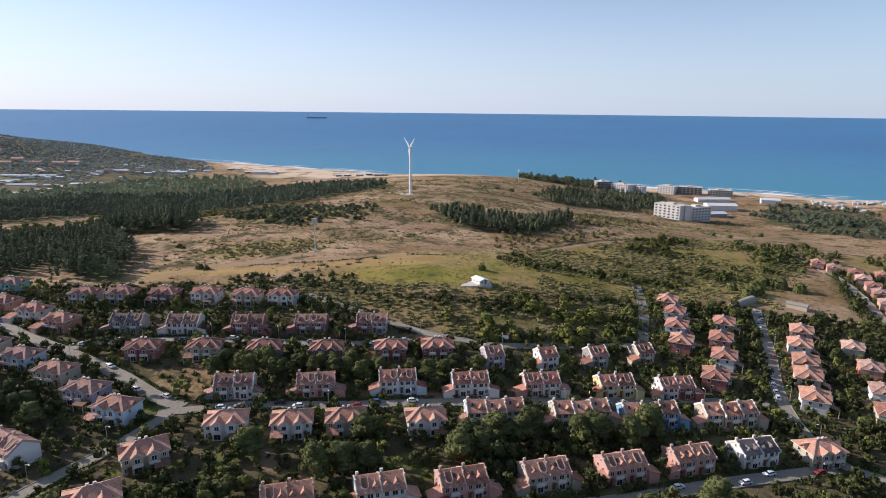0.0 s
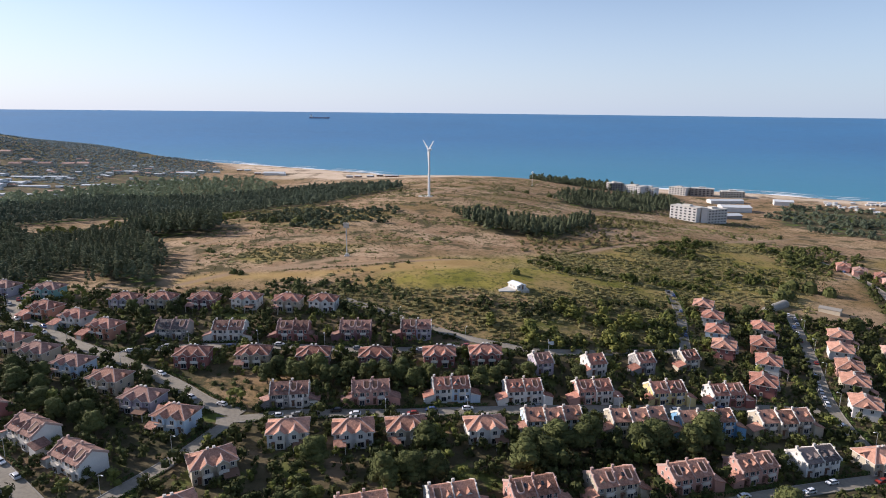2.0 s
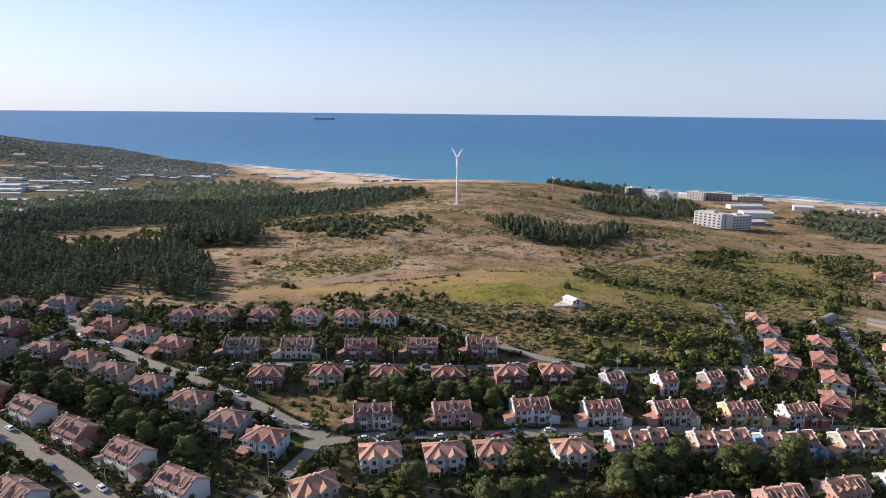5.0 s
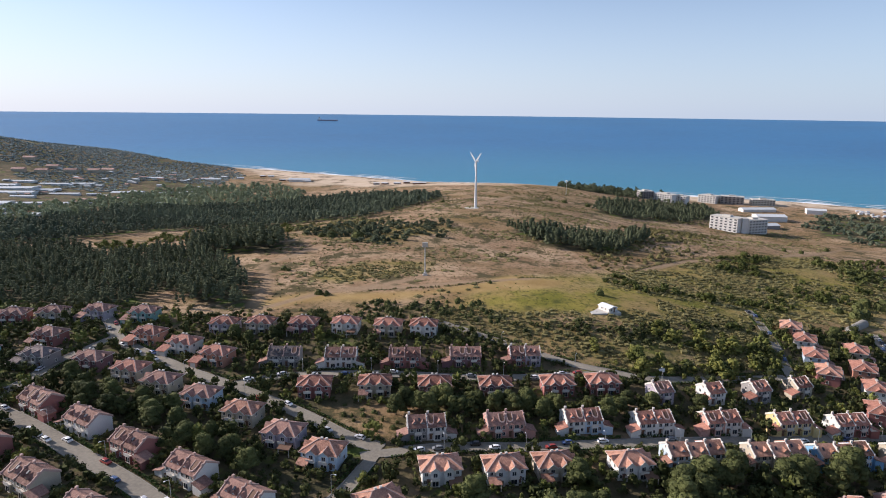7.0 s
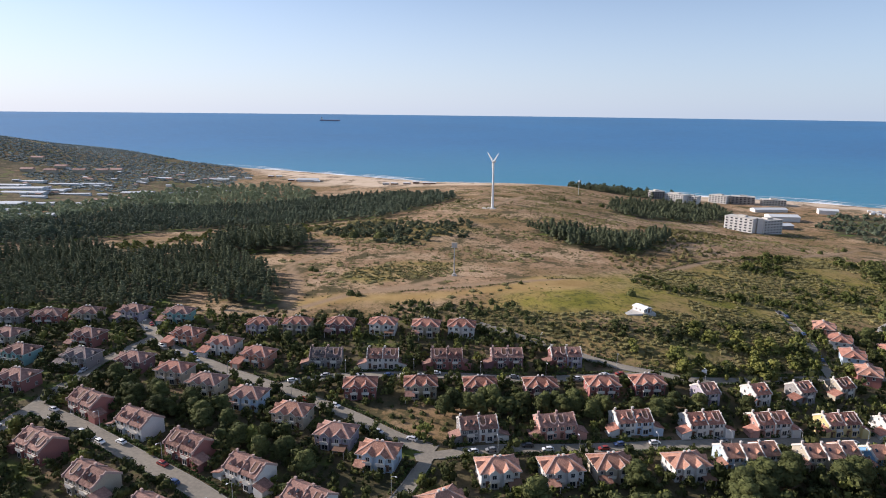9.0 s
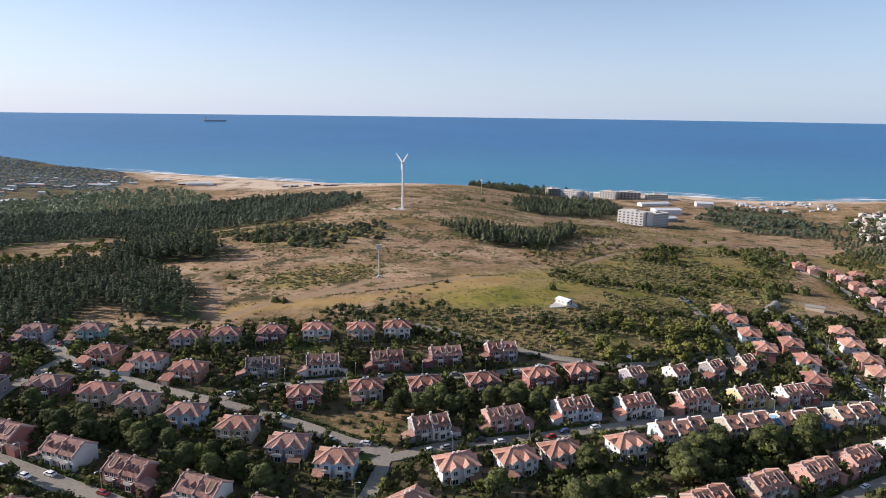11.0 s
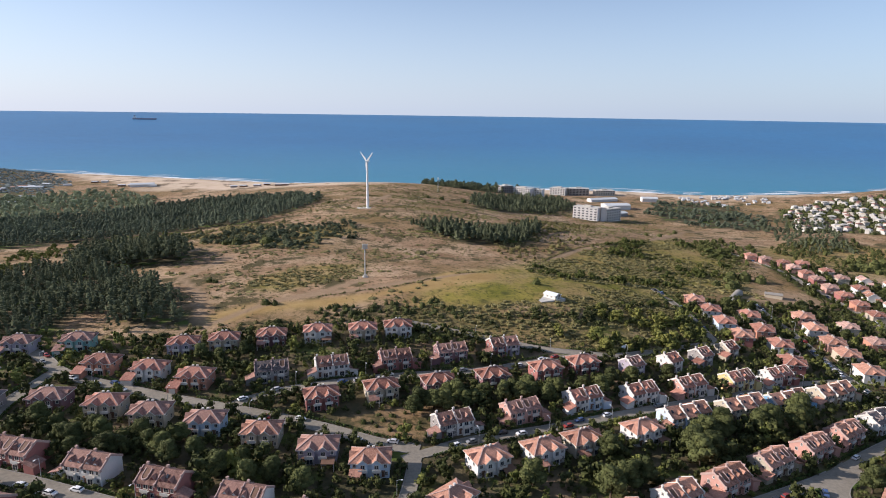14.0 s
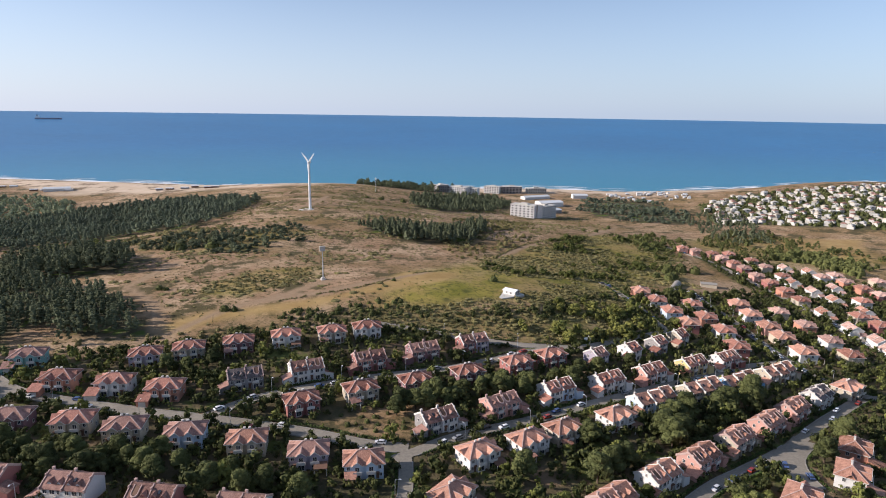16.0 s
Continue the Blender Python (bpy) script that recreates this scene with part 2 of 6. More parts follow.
YARD = [(66, 173), (48, 165), (38, 154), (33, 142)]
STREETS = [(MAIN, 5.8), (LOWER, 4.6), (UPPER, 4.6), (DIAGONAL, 4.0), (CLIMB, 4.6), (AVENUE, 5.0), (PARKING, 6.5), (OUTER, 5.5), (LANE, 4.4), (COURT, 5.0), (WEST, 5.0), (YARD, 9.0)]
TRACKS = [[(-192.8, 331.8), (-174.5, 344), (-146.4, 368.4), (-112.2, 379.4), (-83, 397.7)], [(-146.4, 370.9), (-91.5, 374.5), (-41.5, 388), (-14.6, 400.2)], [(-258.6, 683.2), (-174.5, 611.2), (-96.4, 597.8)],
          [(-50, 701.5), (-17.1, 757.6), (18.3, 857.7)], [(59, 446), (91.5, 476), (118, 497), (165.9, 523.4), (237.9, 566.1), (376, 692), (472, 714)], [(-181.8, 348.9), (-184.2, 390.4), (-200.1, 431.9), (-170.8, 488)]]
DITCH = [(-118, 369), (-94, 372), (-74, 374), (-53, 382), (-29, 397), (0, 407)]
GOLD = [(-175, 352), (-116, 352), (-90, 350), (-54, 360), (-8, 382), (10, 400), (-29, 396), (-53, 381), (-87, 373), (-118, 368), (-160, 366)]
# patches of ground cover
PINES = [(-347.7, 338), (-311, 341), (-270, 339), (-252, 342), (-246, 368), (-236, 372), (-229, 356), (-222, 344), (-188, 348), (-198, 388), (-228, 440), (-258, 488), (-288, 505), (-316, 502), (-345, 470), (-372, 520), (-410, 515), (-488, 450)]
PINES_EAST = [(-262, 488), (-232, 474), (-205, 478), (-200, 505), (-222, 545), (-262, 575), (-290, 560), (-285, 515)]
FOREST = [(-590, 500), (-470, 530), (-428, 550), (-408, 606), (-385, 664), (-330, 694), (-273, 683), (-153.7, 652.7), (-111, 719.8), (-70, 825), (-100, 915), (-183, 1000), (-300, 1010), (-350, 965), (-430, 940), (-500, 912), (-532, 860), (-530, 745), (-545, 650)]
POPLARS = [(-680, 780), (-600, 640), (-550, 640), (-535, 750), (-538, 865), (-500, 918), (-430, 948), (-350, 972), (-305, 1015), (-320, 1130), (-386, 1205), (-486, 1215), (-573, 1167), (-629, 1078), (-610, 930)]
GROVE = [(-12, 579), (1, 548), (14, 522), (43, 513), (79, 518), (110, 556), (122, 590), (74, 577), (10, 590)]
GROVE_EAST = [(122, 804), (140.3, 777.1), (250.1, 818.6), (333.1, 901.6), (341.6, 976), (286.7, 976), (161, 908.9)]
HEAD = [(146.4, 1049.2), (214.7, 1012.6), (292.8, 1061.4), (353.8, 1159), (219.6, 1207.8), (134.2, 1159)]
SCRUB = [(-205, 610), (-170.8, 519.7), (-122, 506.3), (-69.5, 561.2), (-74.4, 590.5), (-129.3, 601.5)]
SCRUB_MID = [(-165.9, 401.4), (-134.2, 388), (-87.8, 413.6), (-80.5, 441.6), (-117.1, 441.6), (-154.9, 420.9)]
SCRUB_EAST = [(42.7, 431.9), (59.8, 369.7), (85.4, 328.2), (119.6, 366), (164.7, 385.5), (201.3, 390.4), (292.8, 512.4), (292.8, 573.4), (237.9, 566.1), (128.1, 492.9)]
SCRUB_ROAD = [(-78.1, 324.5), (-35.4, 303.8), (14.6, 283), (52.5, 281.8), (97.6, 305), (109.8, 353.8), (67.1, 344), (11, 319.6), (-34.2, 322.1)]
MEADOW = [(-70, 345), (-40, 381), (18, 431), (48, 445), (61, 398), (84, 378), (95, 351), (61, 325), (26, 322), (-24, 330), (-66, 336)]
EAST_WOOD = [(444, 874), (530, 950), (609, 892), (542, 734), (488, 680), (450, 732), (419, 796)]
BELT = [(504, 709), (624, 775), (595, 664), (475, 526), (413, 530), (443, 608)]
ROW_WOOD = [(419, 487), (461, 467), (454, 407), (388, 363), (407, 426), (389, 456)]
EAST_WOOD_NEAR = [(335.5, 536.8), (366, 463.6), (402.6, 388), (505.1, 414.8), (529.5, 578.3), (479.5, 618.5)]
STUBBLE = [(458, 517), (522, 565), (604, 513), (479, 426), (464, 474)]
TOWN = [(651.5, 825.9), (534.4, 672.2), (613.7, 634.4), (683.2, 536.8), (927.2, 585.6), (1098, 756.4), (913.8, 805.2), (785.7, 841.8)]
WEST_HILLS = [(-5000, 1900), (-5000, 600), (-850, 640), (-660, 800), (-500, 1100), (-560, 1450), (-760, 1700), (-1200, 2100), (-3000, 2700)]
VILLAGE = [(-366, 319.6), (-231.8, 335.5), (-78.1, 319.6), (0, 275.7), (73.2, 287.9), (119.6, 361.1), (183, 366), (244, 348.9), (305, 488), (353.8, 463.6), (366, 73.2), (-366, 73.2)]
LOT = [(-126.9, 239.1), (-85.4, 239.1), (-70.8, 226.9), (-95.2, 214.7), (-112.2, 224.5)]


def numbers(a, b, steps):
    return [a + (b - a) * i / steps for i in range(steps)]


def ground_sheet():
    xs = numbers(-5000, -1400, 24) + numbers(-1400, -440, 70) + numbers(-440, 440, 220) + numbers(440, 1400, 76) + numbers(1400, 5000, 25) + [5000]
    ys = numbers(-1500, 60, 40) + numbers(60, 620, 140) + numbers(620, 1500, 130) + numbers(1500, 3600, 60) + [3600]
    gx, gy = np.meshgrid(xs, ys)
    z = land(gx, gy)
    co = np.stack([gx, gy, z], -1).reshape(-1, 3)
    w, r = len(xs), len(ys)
    idx = np.arange(w * r).reshape(r, w)
    faces = np.stack([idx[:-1, :-1], idx[:-1, 1:], idx[1:, 1:], idx[1:, :-1]], -1).reshape(-1, 4)
    me = bpy.data.meshes.new("ground")
    me.from_pydata(co.tolist(), [], faces.tolist())
    me.polygons.foreach_set("use_smooth", np.ones(len(faces), bool))
    px, py = co[:, 0], co[:, 1]
    wob = np.array([noise.noise((x * 0.02, y * 0.02, 0)) for x, y in zip(px, py)]) * 14
    soft = lambda poly, s: smooth(-s, s, inside(px, py, poly) + wob)
    green = np.maximum.reduce([soft(MEADOW, 14), 0.95 * soft(SCRUB_EAST, 14), 0.6 * soft(SCRUB_ROAD, 8), 0.7 * soft(SCRUB_MID, 8), 0.5 * soft(SCRUB, 10), 0.6 * soft(EAST_WOOD_NEAR, 20)])
    off = np.interp(px, [c[0] for c in COAST], [c[1] for c in COAST]) - py
    wide = np.interp(px, [-860, -600, -480, -370, 0, 146, 305, 850], [40, 60, 150, 280, 260, 130, 110, 110])
    sand = smooth(wide + 50, wide - 20, off + wob * 2.5) * smooth(1100, 700, px)
    dirt = np.maximum.reduce([smooth(4.5, 1.5, near(px, py, t) + wob * 0.08) for t in TRACKS] + [smooth(40, 12, np.hypot(px - 226, py - 372) + wob)])
    # mask where the ground is drawn darker: woods, gardens, town, far hills, scrub
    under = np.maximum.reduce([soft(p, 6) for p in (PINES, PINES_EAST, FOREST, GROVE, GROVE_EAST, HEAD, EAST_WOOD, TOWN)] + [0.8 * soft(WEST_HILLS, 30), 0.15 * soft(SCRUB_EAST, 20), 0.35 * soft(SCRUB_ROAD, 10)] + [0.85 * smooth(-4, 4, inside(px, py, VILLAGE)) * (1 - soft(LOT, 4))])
    col = me.color_attributes.new("cover", "FLOAT_COLOR", "POINT")
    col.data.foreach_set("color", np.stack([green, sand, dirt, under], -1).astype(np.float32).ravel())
    tall = me.color_attributes.new("tall_grass", "FLOAT_COLOR", "POINT")
    gold = np.maximum(soft(GOLD, 5), 0.8 * soft(STUBBLE, 8))
    tall.data.foreach_set("color", np.stack([gold, gold, gold, gold], -1).astype(np.float32).ravel())
    m = bpy.data.materials.new("grassland")
    m.use_nodes = True
    t = m.node_tree
    b = t.nodes["Principled BSDF"]
    b.inputs["Roughness"].default_value, b.inputs["Specular IOR Level"].default_value = 1.0, 0.1
    at = t.nodes.new("ShaderNodeAttribute")
    at.attribute_name = "cover"
    sep = t.nodes.new("ShaderNodeSeparateColor")
    t.links.new(at.outputs["Color"], sep.inputs[0])
    co = t.nodes.new("ShaderNodeTexCoord")

    def tex(s, detail=6, rough=0.6):
        n = t.nodes.new("ShaderNodeTexNoise")
        n.inputs["Scale"].default_value, n.inputs["Detail"].default_value, n.inputs["Roughness"].default_value = s, detail, rough
        t.links.new(co.outputs["Object"], n.inputs["Vector"])
        return n.outputs[0]

    def span(v, a, c):
        r = t.nodes.new("ShaderNodeMapRange")
        r.inputs["From Min"].default_value, r.inputs["From Max"].default_value = a, c
        t.links.new(v, r.inputs["Value"])
        return r.outputs[0]

    def blend(f, a, c):
        x = t.nodes.new("ShaderNodeMix")
        x.data_type = "RGBA"
        t.links.new(f, x.inputs[0])
        for v, i in ((a, 6), (c, 7)):
            if isinstance(v, tuple):
                x.inputs[i].default_value = (*v, 1)
            else:
                t.links.new(v, x.inputs[i])
        return x.outputs[2]

    def times(a, c):
        x = t.nodes.new("ShaderNodeMath")
        x.operation = "MULTIPLY"
        t.links.new(a, x.inputs[0])
        t.links.new(c, x.inputs[1])
        return x.outputs[0]

    big, mid, tiny = tex(0.011, 8, 0.65), tex(0.05, 8, 0.65), tex(0.3, 6, 0.75)
    dry = blend(span(mid, 0.35, 0.65), (0.250, 0.152, 0.088), (0.368, 0.243, 0.148))
    dry = blend(span(tex(0.019, 7, 0.7), 0.48, 0.56), dry, (0.42, 0.293, 0.185))
    dry = blend(span(big, 0.45, 0.66), dry, (0.215, 0.140, 0.060))
    dry = blend(span(tiny, 0.50, 0.62), dry, (0.105, 0.080, 0.036))
    dry = blend(span(tex(0.034, 7, 0.74), 0.52, 0.58), dry, (0.088, 0.072, 0.034))
    lush = blend(span(mid, 0.35, 0.65), (0.165, 0.155, 0.026), (0.290, 0.235, 0.056))
    lush = blend(span(tex(0.024, 6, 0.65), 0.46, 0.56), lush, (0.31, 0.225, 0.075))
    lush = blend(span(tex(0.09, 6, 0.65), 0.56, 0.68), lush, (0.085, 0.090, 0.022))
    lush = blend(span(tiny, 0.52, 0.64), lush, (0.075, 0.072, 0.022))
    c = blend(times(sep.outputs[0], span(big, 0.2, 0.5)), dry, lush)
    straw = t.nodes.new("ShaderNodeAttribute")
    straw.attribute_name = "tall_grass"
    c = blend(straw.outputs["Fac"], c, blend(span(mid, 0.35, 0.7), (0.30, 0.195, 0.075), (0.42, 0.29, 0.125)))
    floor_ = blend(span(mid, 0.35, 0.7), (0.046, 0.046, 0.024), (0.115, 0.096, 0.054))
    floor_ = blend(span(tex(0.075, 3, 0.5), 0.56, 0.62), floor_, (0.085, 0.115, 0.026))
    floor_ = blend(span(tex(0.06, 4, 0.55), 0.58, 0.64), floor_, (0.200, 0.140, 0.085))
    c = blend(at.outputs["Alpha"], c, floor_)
    c = blend(sep.outputs[2], c, blend(span(tiny, 0.3, 0.7), (0.26, 0.175, 0.105), (0.33, 0.235, 0.15)))
    shore = blend(span(tex(0.022, 7, 0.7), 0.52, 0.58), blend(span(mid, 0.3, 0.7), (0.50, 0.38, 0.27), (0.60, 0.48, 0.36)), (0.22, 0.165, 0.11))
    c = blend(sep.outputs[1], c, shore)
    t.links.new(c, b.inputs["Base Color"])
    bp = t.nodes.new("ShaderNodeBump")
    bp.inputs["Strength"].default_value, bp.inputs["Distance"].default_value = 0.7, 0.9
    t.links.new(tex(0.35, 6, 0.7), bp.inputs["Height"])
    t.links.new(bp.outputs[0], b.inputs["Normal"])
    me.materials.append(m)
    return tagged(new("ground", me), "dry brown grassland sloping down to a sandy shore", "ground", kind="structure")


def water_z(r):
    """Height of the sea r metres out: the sheet is bent up far out to fit its rim to the camera's horizon."""
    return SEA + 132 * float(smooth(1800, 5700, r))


def sea_sheet():
    """A disc of water out to the horizon."""
    me = bpy.data.meshes.new("water")
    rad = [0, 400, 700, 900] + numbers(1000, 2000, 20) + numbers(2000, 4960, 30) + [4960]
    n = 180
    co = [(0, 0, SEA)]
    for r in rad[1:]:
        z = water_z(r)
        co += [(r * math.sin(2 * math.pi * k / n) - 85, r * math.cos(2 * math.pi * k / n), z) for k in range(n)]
    faces = [(0, 1 + (k + 1) % n, 1 + k) for k in range(n)]
    for i in range(len(rad) - 2):
        a, b = 1 + i * n, 1 + (i + 1) * n
        faces += [(a + k, a + (k + 1) % n, b + (k + 1) % n, b + k) for k in range(n)]
    me.from_pydata(co, [], faces)
    me.polygons.foreach_set("use_smooth", np.ones(len(faces), bool))
    m = mat("sea_water", (0.007, 0.108, 0.255), 0.40, 0.14, 0.0015, 0.03, 0.0, spec=0.6, tint=(0.010, 0.135, 0.300))
    t = m.node_tree
    ln = t.nodes.new("ShaderNodeVectorMath")  # deeper and bluer away from the shore
    ln.operation = "LENGTH"
    deep = t.nodes.new("ShaderNodeMapRange")
    deep.inputs["From Min"].default_value, deep.inputs["From Max"].default_value = 1250, 2700
    shoal = t.nodes.new("ShaderNodeMix")
    shoal.data_type = "RGBA"
    shoal.inputs[6].default_value = (0.020, 0.185, 0.275, 1)
    bs_ = t.nodes["Principled BSDF"]
    t.links.new(bs_.inputs["Base Color"].links[0].from_socket, shoal.inputs[7])
    t.links.new(t.nodes["Texture Coordinate"].outputs["Object"], ln.inputs[0])
    t.links.new(ln.outputs["Value"], deep.inputs["Value"])
    t.links.new(deep.outputs[0], shoal.inputs[0])
    t.links.new(shoal.outputs[2], bs_.inputs["Base Color"])
    co_ = t.nodes.new("ShaderNodeTexCoord")
    mp = t.nodes.new("ShaderNodeMapping")
    mp.inputs["Scale"].default_value = (0.02, 0.09, 1)
    wv = t.nodes.new("ShaderNodeTexNoise")
    wv.inputs["Scale"].default_value, wv.inputs["Detail"].default_value = 1.0, 8
    bp = t.nodes.new("ShaderNodeBump")
    bp.inputs["Strength"].default_value, bp.inputs["Distance"].default_value = 0.35, 2.0
    t.links.new(co_.outputs["Object"], mp.inputs[0])
    t.links.new(mp.outputs[0], wv.inputs["Vector"])
    t.links.new(wv.outputs[0], bp.inputs["Height"])
    t.links.new(bp.outputs[0], t.nodes["Principled BSDF"].inputs["Normal"])
    me.materials.append(m)
    return tagged(new("water", me), "deep blue sea reaching the horizon", "sea", kind="structure")


ground_sheet()
sea_sheet()


def mesh_ob(name, co, faces, material, parent=None, label="", smooth_=False):
    me = bpy.data.meshes.new(name)
    me.from_pydata([tuple(c) for c in co], [], faces)
    if smooth_:
        me.polygons.foreach_set("use_smooth", np.ones(len(faces), bool))
    me.materials.append(material)
    ob = new(name, me)
    ob.parent = parent
    return tagged(ob, label)


def street(points, width, name="road"):
    path = along(points, 4.0)
    cols = 5
    co, faces = [], []
    for q, d in path:
        side = Vector((d.y, -d.x))
        for k in range(cols):
            p = q + side * width * (k / (cols - 1) - 0.5)
            co.append((p.x, p.y, h(p.x, p.y) + 0.22))
    for i in range(len(path) - 1):
        faces += [(i * cols + k, i * cols + k + 1, (i + 1) * cols + k + 1, (i + 1) * cols + k) for k in range(cols - 1)]
    road = tagged(mesh_ob(name, co, faces, M["asphalt"]), "worn pale grey concrete village street", "road", kind="structure")
    for s in (-1, 1):
        co, faces = [], []
        for q, d in path:
            side = Vector((d.y, -d.x)) * s
            for off, up in ((width / 2, -0.4), (width / 2, 0.36), (width / 2 + 0.35, 0.36), (width / 2 + 0.35, -0.4)):
                p = q + side * off
                co.append((p.x, p.y, h(p.x, p.y) + up))
        for i in range(len(path) - 1):
            a, b = i * 4, i * 4 + 4
            if any(o is not points and near(co[j][0], co[j][1], o) < w / 2 + 0.6 for o, w in STREETS for j in (a, b)):
                continue  # open where another street joins
            faces += [(a + k, a + k + 1, b + k + 1, b + k) for k in range(3)]
        mesh_ob("kerb", co, faces, M["kerb"], road)


for k, (pts, wd) in enumerate(STREETS):
    street(pts, wd)


# ---- building kit ----
class Geo:
    """Gathers boxes, prisms and faces into one mesh."""

    def __init__(self):
        self.co, self.f = [], []

    def add(self, co, faces):
        n = len(self.co)
        self.co += co
        self.f += [tuple(i + n for i in f) for f in faces]
        return self

    def box(self, x0, x1, y0, y1, z0, z1):
        return self.add([(x0, y0, z0), (x1, y0, z0), (x1, y1, z0), (x0, y1, z0), (x0, y0, z1), (x1, y0, z1), (x1, y1, z1), (x0, y1, z1)],
                        [(3, 2, 1, 0), (4, 5, 6, 7), (0, 1, 5, 4), (1, 2, 6, 5), (2, 3, 7, 6), (3, 0, 4, 7)])

    def prism_y(self, outline, y0, y1):
        """An outline in x and z (counter-clockwise seen from -y), drawn out along y."""
        n = len(outline)
        return self.add([(x, y0, z) for x, z in outline] + [(x, y1, z) for x, z in outline],
                        [tuple(range(n)), tuple(range(2 * n - 1, n - 1, -1))] + [(i, i + n, (i + 1) % n + n, (i + 1) % n) for i in range(n)])

    def prism_x(self, outline, x0, x1):
        n = len(outline)
        return self.add([(x0, y, z) for y, z in outline] + [(x1, y, z) for y, z in outline],
                        [tuple(range(n - 1, -1, -1)), tuple(range(n, 2 * n))] + [(i, (i + 1) % n, (i + 1) % n + n, i + n) for i in range(n)])

    def tube(self, r0, r1, z0, z1, n=8, x=0, y=0):
        ring = lambda r, z: [(x + r * math.cos(2 * math.pi * k / n), y + r * math.sin(2 * math.pi * k / n), z) for k in range(n)]
        return self.add(ring(r0, z0) + ring(r1, z1), [(k, (k + 1) % n, n + (k + 1) % n, n + k) for k in range(n)] + [tuple(range(n - 1, -1, -1)), tuple(range(n, 2 * n))])

    def strip(self, a, b, w, t):
        """A flat bar between two points."""
        a, b = Vector(a), Vector(b)
        d = (b - a).normalized()
        s = d.cross(Vector((0, 0, 1))).normalized() * w / 2
        u = s.cross(d).normalized() * t
        return self.add([tuple(p) for p in (a - s, a + s, b + s, b - s, a - s + u, a + s + u, b + s + u, b - s + u)],
                        [(0, 1, 2, 3), (7, 6, 5, 4), (4, 5, 1, 0), (5, 6, 2, 1), (6, 7, 3, 2), (7, 4, 0, 3)])

    def mesh(self, name):
        me = bpy.data.meshes.new(name)
        me.from_pydata(self.co, [], self.f)
        bm = bmesh.new()
        bm.from_mesh(me)
        bmesh.ops.recalc_face_normals(bm, faces=bm.faces)
        bm.to_mesh(me)
        bm.free()
        me.materials.append(None)
        return me


SHAPES = {}


def shape(key, make):
    if key not in SHAPES:
        SHAPES[key] = make().mesh(key)
    return SHAPES[key]


def piece(name, me, material, parent, at=None, turn=0.0, label=""):
    """One part: a shared mesh with a surface of its own."""
    ob = new(name, me)
    ob.parent = parent
    ob.material_slots[0].link = "OBJECT"
    ob.material_slots[0].material = material
    if at:
        ob.location = at
    if turn:
        ob.rotation_euler = (0, 0, radians(turn))
    return tagged(ob, label)


def hip(w, d, z, rise, over=0.6):
    g = Geo()
    x, y, r = w / 2 + over, d / 2 + over, max(0.6, w / 2 - d / 2 * 0.95)
    g.add([(-x, -y, z - 0.15), (x, -y, z - 0.15), (x, y, z - 0.15), (-x, y, z - 0.15), (-x, -y, z + 0.08), (x, -y, z + 0.08), (x, y, z + 0.08), (-x, y, z + 0.08), (-r, 0, z + rise), (r, 0, z + rise)],
          [(3, 2, 1, 0), (0, 1, 5, 4), (1, 2, 6, 5), (2, 3, 7, 6), (3, 0, 4, 7), (4, 5, 9, 8), (5, 6, 9), (6, 7, 8, 9), (7, 4, 8)])
    return g


def hip_caps(w, d, z, rise, over=0.6):
    x, y, r = w / 2 + over, d / 2 + over, max(0.6, w / 2 - d / 2 * 0.95)
    g = Geo()
    g.strip((-r, 0, z + rise), (r, 0, z + rise), 0.35, 0.12)
    for sx in (-1, 1):
        for sy in (-1, 1):
            g.strip((sx * x, sy * y, z + 0.08), (sx * r, 0, z + rise), 0.3, 0.12)
    return g


def gablet(g, cx, y0, y1, z, half, rise):
    """A small cross roof whose ridge runs back from the front."""
    t = 0.16
    return g.prism_y([(cx - half, z), (cx, z + rise), (cx + half, z), (cx + half, z + t), (cx, z + rise + t + 0.05), (cx - half, z + t)][::-1], y0, y1)


def saddle(w, d, z, rise, over=0.35, x0=None, x1=None):
    x0, x1 = (-w / 2, w / 2) if x0 is None else (x0, x1)
    y = d / 2 + over
    lo = z - over * rise / (d / 2)
    return Geo().prism_x([(-y, lo), (0, z + rise), (y, lo), (y, lo + 0.2), (0, z + rise + 0.22), (-y, lo + 0.2)][::-1], x0, x1)


def window_frame(w, hh):
    g = Geo()
    t = 0.11
    g.box(-w / 2, w / 2, -0.1, 0.02, hh / 2 - t, hh / 2).box(-w / 2, -w / 2 + t, -0.1, 0.02, -hh / 2, hh / 2 - t).box(w / 2 - t, w / 2, -0.1, 0.02, -hh / 2, hh / 2 - t)
    g.box(-0.04, 0.04, -0.07, 0.02, -hh / 2, hh / 2 - t)
    return g.box(-w / 2 - 0.1, w / 2 + 0.1, -0.2, 0.02, -hh / 2 - 0.1, -hh / 2)


